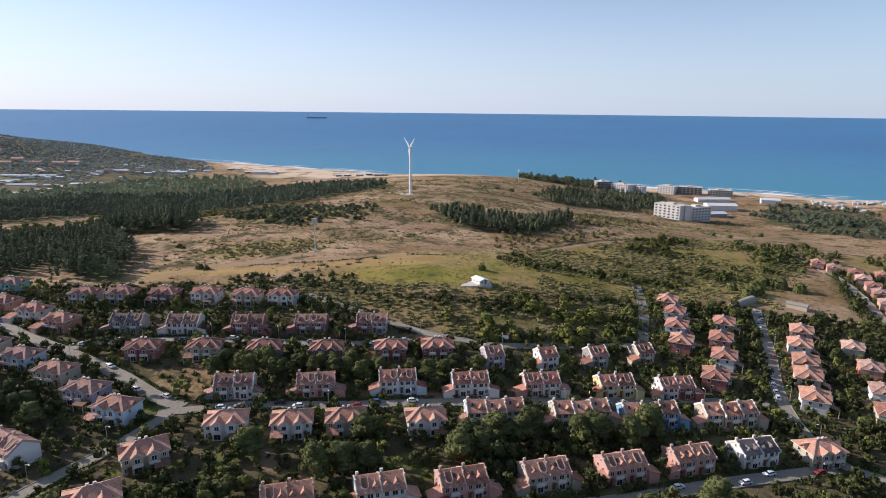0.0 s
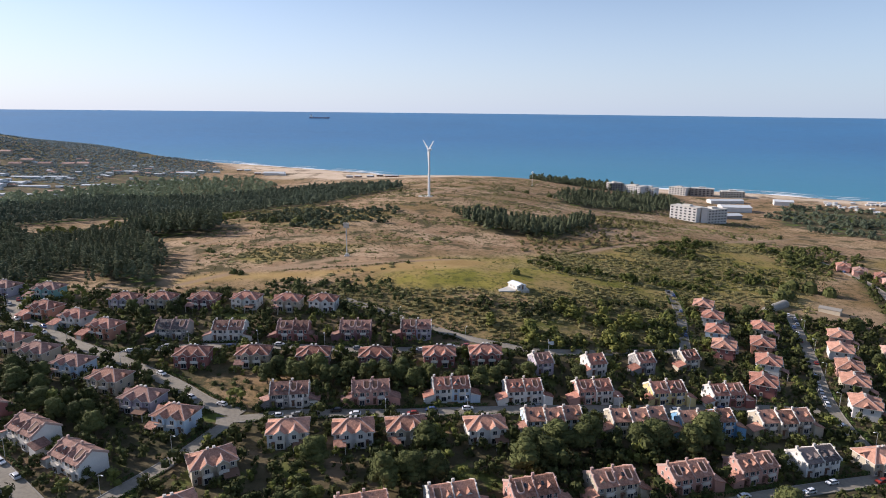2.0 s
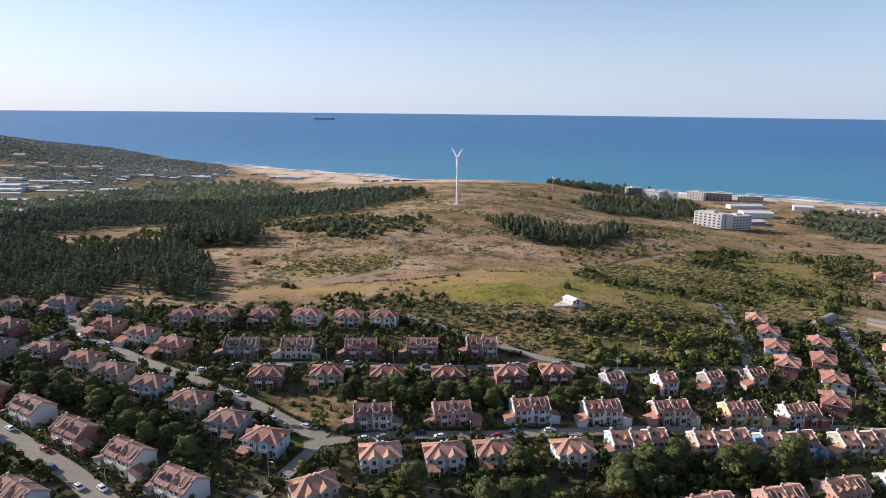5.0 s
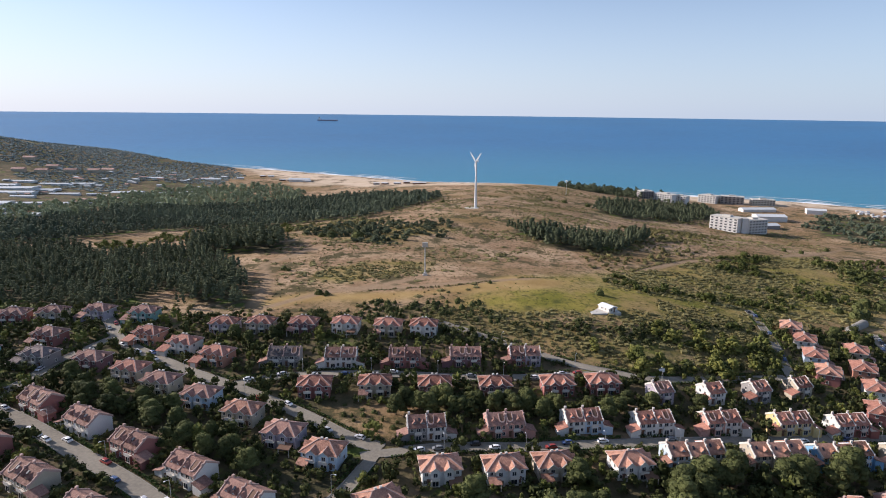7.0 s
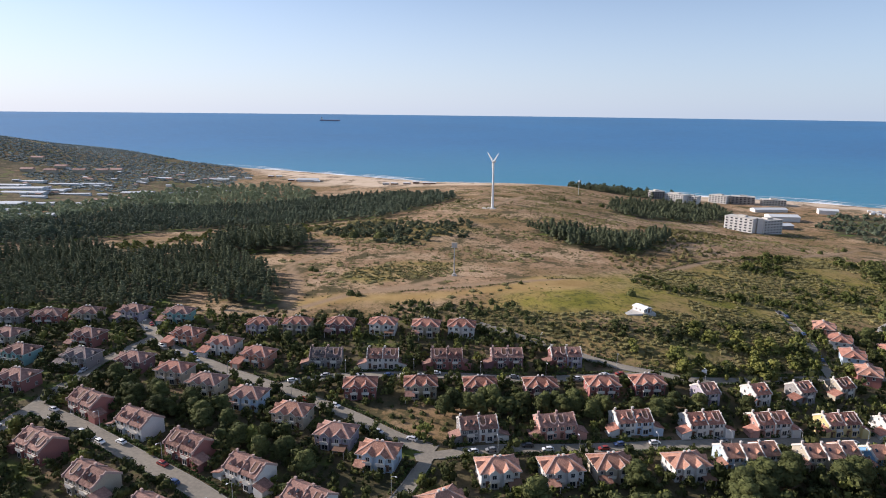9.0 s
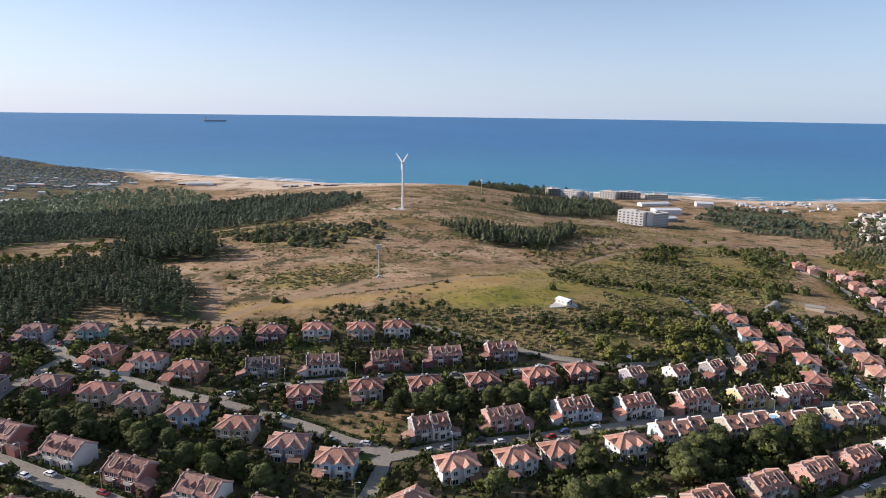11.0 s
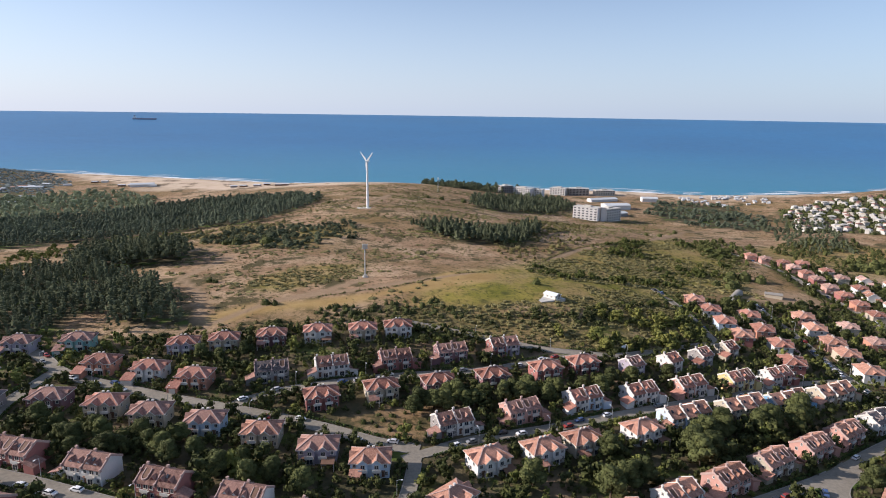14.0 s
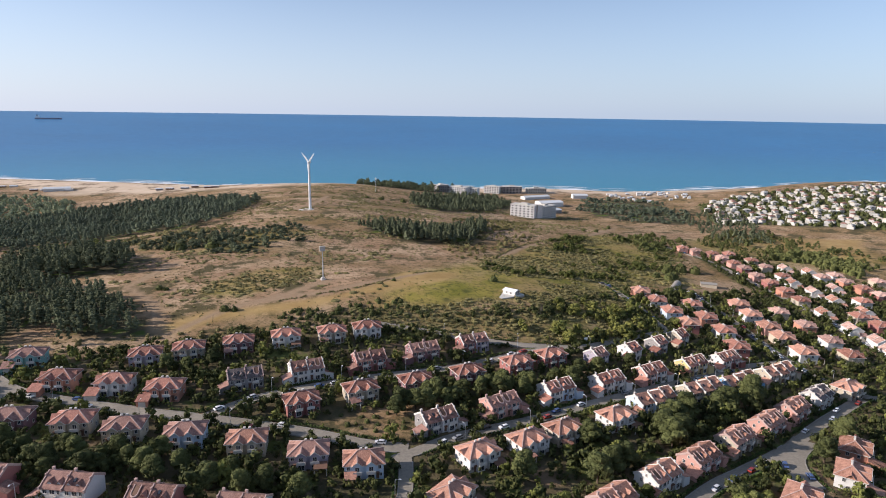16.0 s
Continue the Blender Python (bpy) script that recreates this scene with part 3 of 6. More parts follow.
def roof_rim(slope):
    """A raised U-shaped rim round a sunken roof terrace, following the slope."""
    half, thick, up = 1.05, 0.28, 0.40
    line = [(-half, 2.2)] + [(-half * math.cos(a), -half * math.sin(a)) for a in [math.pi * k / 8 for k in range(9)]] + [(half, 2.2)]
    g = Geo()
    co = []
    for i, (x, y) in enumerate(line):
        x0, y0 = line[max(i - 1, 0)]
        x1, y1 = line[min(i + 1, len(line) - 1)]
        d = Vector((x1 - x0, y1 - y0)).normalized()
        for s, z in ((-1, -0.2), (-1, up), (1, up), (1, -0.2)):
            px_, py_ = x - d.y * s * thick / 2, y + d.x * s * thick / 2
            co.append((px_, py_, py_ * slope + z))
    n = len(line)
    return g.add(co, [(i * 4 + k, i * 4 + (k + 1) % 4, i * 4 + 4 + (k + 1) % 4, i * 4 + 4 + k) for i in range(n - 1) for k in range(4)] + [(0, 1, 2, 3), (n * 4 - 1, n * 4 - 2, n * 4 - 3, n * 4 - 4)])


def recess_slab(slope):
    """A sloped slab inside the rim, drawn dark for the shade and glass of a recess."""
    return Geo().add([(-0.75, -0.5, -0.5 * slope + 0.24), (0.75, -0.5, -0.5 * slope + 0.24), (0.75, 2.0, 2.0 * slope + 0.24), (-0.75, 2.0, 2.0 * slope + 0.24), (-0.75, -0.5, -0.5 * slope - 0.3), (0.75, -0.5, -0.5 * slope - 0.3), (0.75, 2.0, 2.0 * slope - 0.3), (-0.75, 2.0, 2.0 * slope - 0.3)],
                     [(0, 1, 2, 3), (0, 4, 5, 1), (1, 5, 6, 2), (2, 6, 7, 3), (3, 7, 4, 0)])


def chimney():
    g = Geo().box(-0.36, 0.36, -0.3, 0.3, -1.2, 0.35)
    g.box(-0.46, 0.46, -0.4, 0.4, 0.35, 0.47).box(-0.28, 0.28, -0.22, 0.22, 0.47, 0.7)
    return g.box(-0.42, 0.42, -0.36, 0.36, 0.7, 0.78)


def balcony(w):
    return Geo().prism_x([(-1.2, -0.18), (0, -0.18), (0, 0), (-1.08, 0), (-1.08, 0.95), (-1.2, 0.95)], -w / 2, w / 2)


def lean_to(w, d, rise):
    """A single slope that falls away from the wall at y = 0."""
    return Geo().prism_x([(-d, 0), (0, rise), (0, rise + 0.18), (-d - 0.3, 0.04), (-d - 0.3, -0.12)], -w / 2, w / 2)


def openings(house, spots, small=False):
    for w, hh, x, y, z, turn in spots:
        ob = piece("window", shape("window_%g_%g" % (w, hh), lambda: window_frame(w, hh)), M["trim"], house, (x, y, z), turn)
        if not small:
            piece("pane", shape("pane_%g_%g" % (w, hh), lambda: Geo().box(-w / 2 + 0.1, w / 2 - 0.1, -0.04, 0.01, -hh / 2, hh / 2 - 0.1)), M["glass"], ob)


def stand(name, x, y, rot, z=None):
    """The foot of a thing that stands on the ground."""
    ob = new(name)
    ob.empty_display_size = 0.5
    ob.matrix_world = pose(x, y, h(x, y) + 0.1 if z is None else z, 0, 0, rot)
    return ob


COLOUR_WORDS = dict(white="white", cream="cream", yellow="pale yellow", pink="pink", rose="dusky rose", mauve="dark mauve", grey="grey", blue="sky-blue", salmon="salmon", teal="teal", lavender="lavender", ice="pale blue")
ROOF_WORDS = dict(orange="orange tiled", red="red tiled", pale="pink tiled", brown="brown tiled", dark="dark tiled")
BUILT = []
FRONT_STATE = random.Random(4)


def villa(x, y, rot, wall, roof, annex=1, far=False):
    """Two-storey semi-detached villa under a hipped roof with two front gablets."""
    w, d, e = 13.0, 9.6, 5.2
    v = tagged(stand("villa", x, y, rot), "two-storey %s villa with %s hipped roof among garden trees" % (COLOUR_WORDS[wall], ROOF_WORDS[roof]), "house", "villas of the estate")
    BUILT.append((x, y, 8.0))
    v.scale = (0.9, 0.9, 0.9) if far else (1, 1, 1)
    body = Geo().box(-w / 2, w / 2, -d / 2, d / 2, -4, e)
    for cx in (-2.3, 2.3):
        body.box(cx - 1.6, cx + 1.6, -d / 2 - 0.9, -d / 2, -4, e + 0.1).prism_y([(cx - 1.6, e + 0.1), (cx + 1.6, e + 0.1), (cx, e + 1.25)], -d / 2 - 0.88, -1.6)
    piece("wall", shape("villa_body", lambda: body), M[wall], v)
    top = hip(w, d, e, 2.75)
    caps = hip_caps(w, d, e, 2.75)
    for cx in (-2.3, 2.3):
        gablet(top, cx, -d / 2 - 1.2, -0.6, e + 0.05, 1.95, 1.45)
        caps.strip((cx, -d / 2 - 1.2, e + 1.7), (cx, -1.6, e + 1.7), 0.3, 0.1)
    for sx in (-1, 1):
        y0, y1 = -1.5, 1.5
        top.prism_x([(y0, e + 0.2), (0, e + 1.5), (y1, e + 0.2), (y1, e + 0.36), (0, e + 1.7), (y0, e + 0.36)][::-1], sx * 3.2, sx * (w / 2 + 0.75))
    piece("roof", shape("villa_roof", lambda: top), ROOFS[roof], v)
    piece("ridge_tiles", shape("villa_caps", lambda: caps), M["pinktrim"], v)
    for cx in (-2.3, 2.3) if not far else ():
        piece("barge_board", shape("villa_barge", lambda: Geo().prism_y([(-2.1, -0.2), (-1.9, -0.2), (0, 1.25), (1.9, -0.2), (2.1, -0.2), (0, 1.56)], -0.1, 0.1)), M["trim"], v, (cx, -d / 2 - 1.28, e + 0.1))
    for cx, cy in ((-0.9, 0.3), (0.9, 0.3)) if not far else ((0, 0.3),):
        piece("chimney", shape("chimney", chimney), M["trim"], v, (cx, cy, e + 2.6))
    piece("eaves_board", shape("villa_eaves", lambda: Geo().box(-w / 2 - 0.62, w / 2 + 0.62, -d / 2 - 0.66, -d / 2 - 0.58, e - 0.2, e + 0.02).box(-w / 2 - 0.66, -w / 2 - 0.58, -d / 2 - 0.6, d / 2 + 0.6, e - 0.2, e + 0.02).box(w / 2 + 0.58, w / 2 + 0.66, -d / 2 - 0.6, d / 2 + 0.6, e - 0.2, e + 0.02)), M["trim"], v)
    fy = -d / 2
    spots = [(1.5, 1.5, -2.3, fy - 0.9, 4.1, 0), (1.5, 1.5, 2.3, fy - 0.9, 4.1, 0), (1.1, 1.3, -5.2, fy, 4.1, 0), (1.1, 1.3, 5.2, fy, 4.1, 0)]
    if not far:
        spots += [(2.2, 2.1, -2.3, fy - 0.9, 1.15, 0), (2.2, 2.1, 2.3, fy - 0.9, 1.15, 0), (1.0, 1.3, -5.5, fy, 1.4, 0), (1.0, 1.3, 5.5, fy, 1.4, 0)]
    spots += [(1.2, 1.4, -w / 2, -1.8, 4.0, -90), (1.2, 1.4, -w / 2, 1.9, 4.0, -90), (1.2, 1.4, -w / 2, 0.4, 1.3, -90)]
    if not far:
        spots += [(1.2, 1.4, w / 2, -1.8, 4.0, 90), (1.2, 1.4, w / 2, 1.9, 1.3, 90)]
        for cx in (-2.3, 2.3):
            piece("balcony", shape("balcony", lambda: balcony(3.0)), M["trim"], v, (cx, fy - 0.9, 2.75))
        for cx in (-4.5, 4.5):
            piece("door", shape("door", lambda: Geo().box(-0.5, 0.5, -0.1, 0.02, 0, 2.1).box(-0.6, 0.6, -0.9, 0, 2.25, 2.38).box(0.32, 0.4, -0.15, -0.1, 0.95, 1.1)), M["wood"], v, (cx, fy, 0))
    openings(v, spots, far)
    if annex == 1:
        piece("porch_roof", shape("villa_porch", lambda: lean_to(4.2, 3.0, 0.9)), ROOFS["brown" if roof != "orange" else "orange"], v, (-4.6, fy - 0.9, 2.5))
        for px_ in (-6.4, -2.8):
            piece("porch_post", shape("post", lambda: Geo().box(-0.12, 0.12, -0.12, 0.12, -3, 2.5)), M["trim"], v, (px_, fy - 3.7, 0))
    elif annex == 2:
        piece("garage_wall", shape("garage", lambda: Geo().box(-2.3, 2.3, -5.2, 0, -4, 2.5).prism_x([(-5.2, 2.5), (0, 2.5), (0, 3.6)], -2.3, 2.3)), M[wall], v, (-5.8, fy, 0))
        piece("garage_roof", shape("garage_roof", lambda: lean_to(5.2, 5.4, 1.15)), ROOFS[roof], v, (-5.8, fy, 2.6))
        piece("garage_door", shape("garage_door", lambda: Geo().box(-1.3, 1.3, -0.08, 0, 0, 2.1)), M["trim"], v, (-5.8, fy - 5.2, 0))
    elif annex == 3:
        piece("canopy", shape("canopy", lambda: lean_to(4.6, 3.4, 0.5)), M["wood"], v, (4.2, fy - 0.9, 2.4))
        for px_ in (2.2, 6.2):
            piece("canopy_post", shape("post", None), M["trim"], v, (px_, fy - 4.1, 0))
    return v


def parapet(d, z, rise, up=0.46, over=0.4):
    y = d / 2 + over
    lo = z - over * rise / (d / 2)
    return Geo().prism_x([(-y, lo - 0.35), (-y, lo + up), (0, z + rise + up), (y, lo + up), (y, lo - 0.35), (0, z + rise - 0.35)], -0.15, 0.15).box(-0.2, 0.2, -y - 0.12, -y + 0.75, lo - 0.3, lo + up + 0.3).box(-0.2, 0.2, -1.9, -1.2, z + rise * (1 - 1.55 / (d / 2)), z + rise * (1 - 1.55 / (d / 2)) + up + 0.5)


def terrace(x, y, rot, wall, roof, bays=2, wings=3, second=None, coping="pinktrim", far=False):
    """Gabled row house with raised party walls and round-headed dormers."""
    bw, d, e, rise = (7.1 if bays == 2 else 8.0 if bays == 1 else 6.9), 9.4, 5.0, 2.8
    total = bw * bays
    kind = {1: "narrow house", 2: "paired house", 3: "triple house"}[bays]
    v = tagged(stand("row_house", x, y, rot), "two-storey %s %s, raised party walls, %s roof" % (COLOUR_WORDS[wall], kind, ROOF_WORDS[roof]), "house", "row houses of the estate")
    BUILT.append((x, y, 8.5 if bays == 2 else 12.0))
    v.scale = (0.84, 0.84, 0.84) if far else (1, 1, 1)
    if bays == 3:
        v.location.z += 1.2  # raised to fit the roof height to the camera's view; lower windows show below
    for i in range(bays):
        cx = -total / 2 + bw * (i + 0.5)
        fwd = -1.1 if bays == 3 and i == 1 else 0.0
        body = lambda: Geo().box(-bw / 2, bw / 2, -d / 2, d / 2, -4, e).prism_x([(-d / 2, e), (d / 2, e), (0, e + rise)], -bw / 2 + 0.01, bw / 2 - 0.01).box(-1.2, 1.6, -d / 2 - 0.8, -d / 2, -4, 2.7)
        piece("wall", shape("bay_%g" % bw, body), M[second if second and i % 2 == 1 else wall], v, (cx, fwd, 0))
        piece("roof", shape("bay_roof_%g" % bw, lambda: saddle(bw, d, e, rise)), ROOFS[roof], v, (cx, fwd, 0))
        state = FRONT_STATE.random()
        if not far and bays != 3:
            sl = rise / (d / 2)
            tx_ = cx + (-1.0 if i == 0 else 1.0)
            tz = e + rise - 3.0 * sl + 0.2
            if state > 0.75:
                tx_ = cx + (2.0 if i == 0 else -2.0)
            if state < 0.2 or 0.5 < state:
                rim = piece("terrace_rim", shape("terrace_rim", lambda: roof_rim(sl)), M["pinktrim"], v, (tx_, fwd - 3.0, tz))
                # dark timber colour stands for the recess's shade and dark glass
                piece("terrace_floor", shape("terrace_floor", lambda: recess_slab(sl)), M["wood"], rim)
            else:
                piece("gablet", shape("gablet", lambda: gablet(Geo(), 0, -3.9, -0.6, 0, 1.0, 1.0)), ROOFS[roof], v, (tx_, fwd, e + 0.95))
                piece("gablet_wall", shape("gablet_wall", lambda: Geo().prism_y([(-0.85, 0), (0.85, 0), (0, 0.85)], -3.7, -1.0)), M[wall], v, (tx_, fwd, e + 0.95))
            gx_ = cx + (2.0 if i == 0 else -2.0) * (-0.6 if state > 0.75 else 1.0)
            if state < 0.35:
                piece("skylight", shape("skylight_low", lambda: Geo().add([(-0.4, -0.5, 0.0), (0.4, -0.5, 0.0), (0.4, 0.5, 0.6), (-0.4, 0.5, 0.6), (-0.4, -0.5, 0.2), (0.4, -0.5, 0.2), (0.4, 0.5, 0.8), (-0.4, 0.5, 0.8)], [(4, 5, 6, 7), (0, 1, 5, 4), (1, 2, 6, 5), (2, 3, 7, 6), (3, 0, 4, 7)])), M["glass"], v, (cx + (0.8 if i == 0 else -0.8), fwd - 2.2, e + rise - 2.2 * sl))
            piece("gablet", shape("gablet", lambda: gablet(Geo(), 0, -3.9, -0.6, 0, 1.0, 1.0)), ROOFS[roof], v, (gx_, fwd, e + 0.95))
            piece("gablet_wall", shape("gablet_wall", lambda: Geo().prism_y([(-0.85, 0), (0.85, 0), (0, 0.85)], -3.7, -1.0)), M[wall], v, (gx_, fwd, e + 0.95))
        elif not far:
            piece("gablet", shape("gablet", lambda: gablet(Geo(), 0, -3.9, -0.6, 0, 1.0, 1.0)), ROOFS[roof], v, (cx + 1.5, fwd, e + 0.95))
            piece("gablet_wall", shape("gablet_wall", lambda: Geo().prism_y([(-0.85, 0), (0.85, 0), (0, 0.85)], -3.7, -1.0)), M[wall], v, (cx + 1.5, fwd, e + 0.95))
            piece("skylight", shape("skylight", lambda: Geo().add([(-0.4, -0.5, 0.1), (0.4, -0.5, 0.1), (0.4, 0.5, 0.78), (-0.4, 0.5, 0.78), (-0.4, -0.5, 0.28), (0.4, -0.5, 0.28), (0.4, 0.5, 0.96), (-0.4, 0.5, 0.96)], [(4, 5, 6, 7), (0, 1, 5, 4), (1, 2, 6, 5), (2, 3, 7, 6), (3, 0, 4, 7)])), M["glass"], v, (cx - 1.4, fwd - 2.0, e + 1.42))
        fy = -d / 2 + fwd
        spots = [(1.3, 1.4, cx - 2.1, fy, 4.0, 0), (1.7, 1.4, cx + 0.3, fy, 4.0, 0), (1.0, 1.4, cx + 2.3, fy, 4.0, 0)]
        if not far:
            spots += [(2.0, 1.9, cx + 0.2, fy - 0.8, 1.2, 0), (1.2, 1.4, cx + 2.4, fy, 1.4, 0)]
            piece("door", shape("door", lambda: Geo().box(-0.5, 0.5, -0.1, 0.02, 0, 2.1).box(-0.6, 0.6, -0.9, 0, 2.25, 2.38).box(0.32, 0.4, -0.15, -0.1, 0.95, 1.1)), M["wood"], v, (cx - 2.2, fy, 0))
            piece("balcony", shape("bay_balcony", lambda: balcony(2.7)), M["trim"], v, (cx + 0.2, fy - 0.02, 2.75))
        if bays == 3:
            spots += [(2.0, 1.6, cx + 0.2, fy - 0.8, -1.4, 0), (1.2, 1.2, cx + 2.4, fy, -1.3, 0)]
        if i == 0:
            spots += [(1.1, 1.3, -total / 2, -1.6, 4.0, -90), (1.1, 1.3, -total / 2, 1.7, 4.0, -90), (0.8, 1.0, -total / 2, 0, 6.4, -90)]
        openings(v, spots, far)
    for i in range(bays + 1):
        fwd = -1.1 if bays == 3 and i in (1, 2) else 0.0
        px_ = -total / 2 + bw * i
        piece("party_wall", shape("parapet", lambda: parapet(d, e, rise)), M[coping], v, (px_, fwd, 0))
        if i < bays and not far:
            piece("chimney", shape("chimney", chimney), M[coping], v, (px_ + 0.8, 0.9 + fwd, e + 2.9))
    for side, bit in ((-1, 1), (1, 2)):
        if wings & bit:
            sx = side * (total / 2 + 1.9)
            piece("wing_wall", shape("wing", lambda: Geo().box(-1.9, 1.9, -3.4, 1.2, -4, 2.3)), M[second if second and side > 0 else wall], v, (sx, -2.4, 0))
            piece("wing_roof", shape("wing_roof_%d" % side, lambda: Geo().prism_y([(-side * 1.9, 3.5), (side * 2.3, 2.2), (side * 2.3, 2.4), (-side * 1.9, 3.72)], -3.8, 1.5)), ROOFS[roof if roof != "dark" else "brown"], v, (sx, -2.4, 0))
            piece("wing_gable", shape("wing_gable_%d" % side, lambda: Geo().prism_y([(-side * 1.9, 2.3), (side * 1.9, 2.3), (-side * 1.9, 3.5)], -3.38, 1.18)), M[wall], v, (sx, -2.4, 0))
    return v


# ---- the estate, row by row: x, y, wall, roof, annex ----
for x, y, wall, roof, a in [(-233, 325, "teal", "brown", 2), (-185.4, 311.1, "lavender", "red", 0), (-167.1, 312.3, "cream", "red", 0), (-145, 312, "mauve", "red", 1), (-123, 311, "white", "red", 3), (-101, 308, "cream", "red", 1), (-83, 308, "white", "red", 0)]:
    villa(x, y, -6, wall, roof, a)
for x, y, wall, roof, a in [(-335.5, 313.5, "cream", "brown", 0), (-317, 316, "grey", "brown", 1), (-298, 318, "rose", "brown", 0), (-280, 322, "cream", "brown", 1)]:
    villa(x, y, 4, wall, roof, a)
for x, y, wall, roof, a in [(-258, 327, "lavender", "brown", 2), (-262.3, 289.9, "rose", "brown", 1), (-279.7, 267.2, "teal", "brown", 0), (-251.9, 265.5, "grey", "dark", 2), (-264.1, 241.6, "rose", "brown", 1), (-298.9, 287.9, "cream", "brown", 1), (-305, 250.1, "rose", "brown", 0)]:
    villa(x, y, -14, wall, roof, a)
for x, y, wall, roof, a in [(-217, 296, "salmon", "red", 2), (-196, 286, "white", "red", 2), (-177, 275.5, "salmon", "red", 2)]:
    villa(x, y, -18, wall, roof, a)
for x, y, wall, second, roof, wings, cop in [(-146, 276, "grey", None, "dark", 1, "pinktrim"), (-120, 275.5, "white", None, "brown", 3, "trim"), (-91, 276.5, "rose", None, "brown", 3, "pinktrim"), (-63, 280.5, "mauve", None, "brown", 1, "pinktrim"), (-35, 283.5, "rose", "lavender", "brown", 1, "trim")]:
    terrace(x, y, 2, wall, roof, 2, wings, second, cop)
for x, y, wall, roof, a in [(-127, 249, "rose", "red", 0), (-102, 251, "cream", "red", 1), (-77, 252, "mauve", "red", 0), (-51.1, 254.2, "mauve", "red", 0), (-24, 257, "rose", "red", 0), (-4, 259, "rose", "red", 0)]:
    villa(x, y, 3, wall, roof, a)
for x, y, wall, roof, a in [(19.7, 254.2, "lavender", "brown", 0), (43.3, 257.7, "white", "red", 0), (66.7, 264.4, "grey", "red", 0), (90, 273, "cream", "red", 0)]:
    terrace(x, y, 14, wall, roof, 1, 1, None, "trim")
for x, y, wall, second, roof, wings, cop in [(-79.8, 220.9, "grey", "white", "brown", 3, "trim"), (-50, 224.6, "pink", None, "brown", 3, "pinktrim"), (-19.4, 229.7, "white", "ice", "red", 3, "trim"), (8.9, 231.2, "white", None, "red", 3, "trim"), (37.5, 235.6, "pink", "white", "red", 3, "trim"), (68.7, 240.4, "yellow", None, "red", 3, "trim"), (94.5, 243.5, "white", "rose", "red", 3, "trim")]:
    terrace(x, y, 8, wall, roof, 2, wings, second, cop)
for x, y, wall, roof, a in [(-74.4, 195, "white", "orange", 3), (-52.8, 196.9, "white", "orange", 1), (-35, 200, "cream", "orange", 1), (-7.6, 203.3, "white", "orange", 3)]:
    villa(x, y, 9, wall, roof, a)
for x, y, wall, roof, wings in [(17, 210.5, "ice", "orange", 1), (49, 215, "cream", "orange", 3), (75.5, 218, "blue", "orange", 3), (107.5, 223, "cream", "orange", 3)]:
    terrace(x, y, 7, wall, roof, 3, wings, "blue" if wall == "blue" else None, "trim")
for x, y, wall, roof, wings in [(-45, 157, "salmon", "orange", 1), (-20, 164, "white", "orange", 3), (4, 169.5, "pink", "orange", 3), (30, 177, "cream", "orange", 3), (56, 184, "pink", "orange", 3), (81, 191.5, "pink", "orange", 1), (106, 198.5, "white", "dark", 0)]:
    terrace(x, y, 15, wall, roof, 2, wings, None, "pinktrim" if wall != "white" else "trim")
for x, y, wall, roof, a in [(-93.1, 175.3, "cream", "orange", 3), (-95.9, 151.5, "cream", "orange", 0)]:
    villa(x, y, 30, wall, roof, a)
for x, y, wall, roof, a in [(-228, 264, "mauve", "brown", 0), (-207, 256, "cream", "red", 0), (-190, 246.5, "cream", "brown", 0), (-170, 237, "ice", "brown", 1), (-150, 226, "cream", "orange", 0), (-131, 212.5, "lavender", "brown", 3), (-114.5, 201.5, "ice", "orange", 1)]:
    villa(x, y, -14, wall, roof, a)
for x, y, wall, roof, wings in [(-226, 225, "rose", "brown", 2), (-202, 213, "white", "brown", 1), (-179, 200, "rose", "brown", 2), (-155, 188, "white", "brown", 3), (-133, 174.5, "white", "brown", 1), (-226, 195, "rose", "brown", 1), (-200, 178, "cream", "brown", 2), (-175, 164, "white", "brown", 0)]:
    terrace(x, y, -29, wall, roof, 2, wings, None, "pinktrim")
for x, y, rot, wall, roof, a in [(18.3, 138.5, 30, "salmon", "orange", 0), (51.9, 144.3, 32, "white", "orange", 2), (72.6, 157.3, 32, "salmon", "orange", 2), (130.5, 200.1, 10, "cream", "orange", 0)]:
    villa(x, y, rot, wall, roof, a)
for x, y, wall, roof in [(130, 353, "salmon", "orange"), (127, 333, "white", "red"), (120, 311, "ice", "red"), (115, 291, "rose", "orange"), (151, 325.4, "cream", "red"), (138.8, 300.5, "salmon", "red"), (130.4, 277.8, "white", "red"), (117, 255.8, "rose", "red"), (192.9, 323.6, "pink", "orange"), (179.7, 301.7, "white", "orange"), (169.9, 279.4, "pink", "orange"), (161.6, 262.6, "cream", "orange"), (152.2, 241, "white", "orange")]:
    villa(x, y, 65, wall, roof, 0 if wall == "rose" else 1)
EAST_ROWS = dict(pink=[(302, 494), (307, 481), (316, 468), (311, 451), (305, 431), (286, 389)], rose=[(336, 466), (298, 413), (277, 368), (329, 312), (248, 260)], salmon=[(266, 345), (346, 352), (337, 331), (199, 276)],
                 cream=[(334, 437), (324, 413), (253, 321), (377, 345), (254, 278), (208, 303), (176, 230)], white=[(342, 407), (352, 390), (309, 382), (299, 364), (289, 338), (342, 370), (316, 340), (280, 314), (296, 304), (240, 293), (224, 262), (187, 250), (216, 240), (237, 240), (283, 262), (270, 285), (205, 226), (361, 372), (364, 322), (312, 285)])
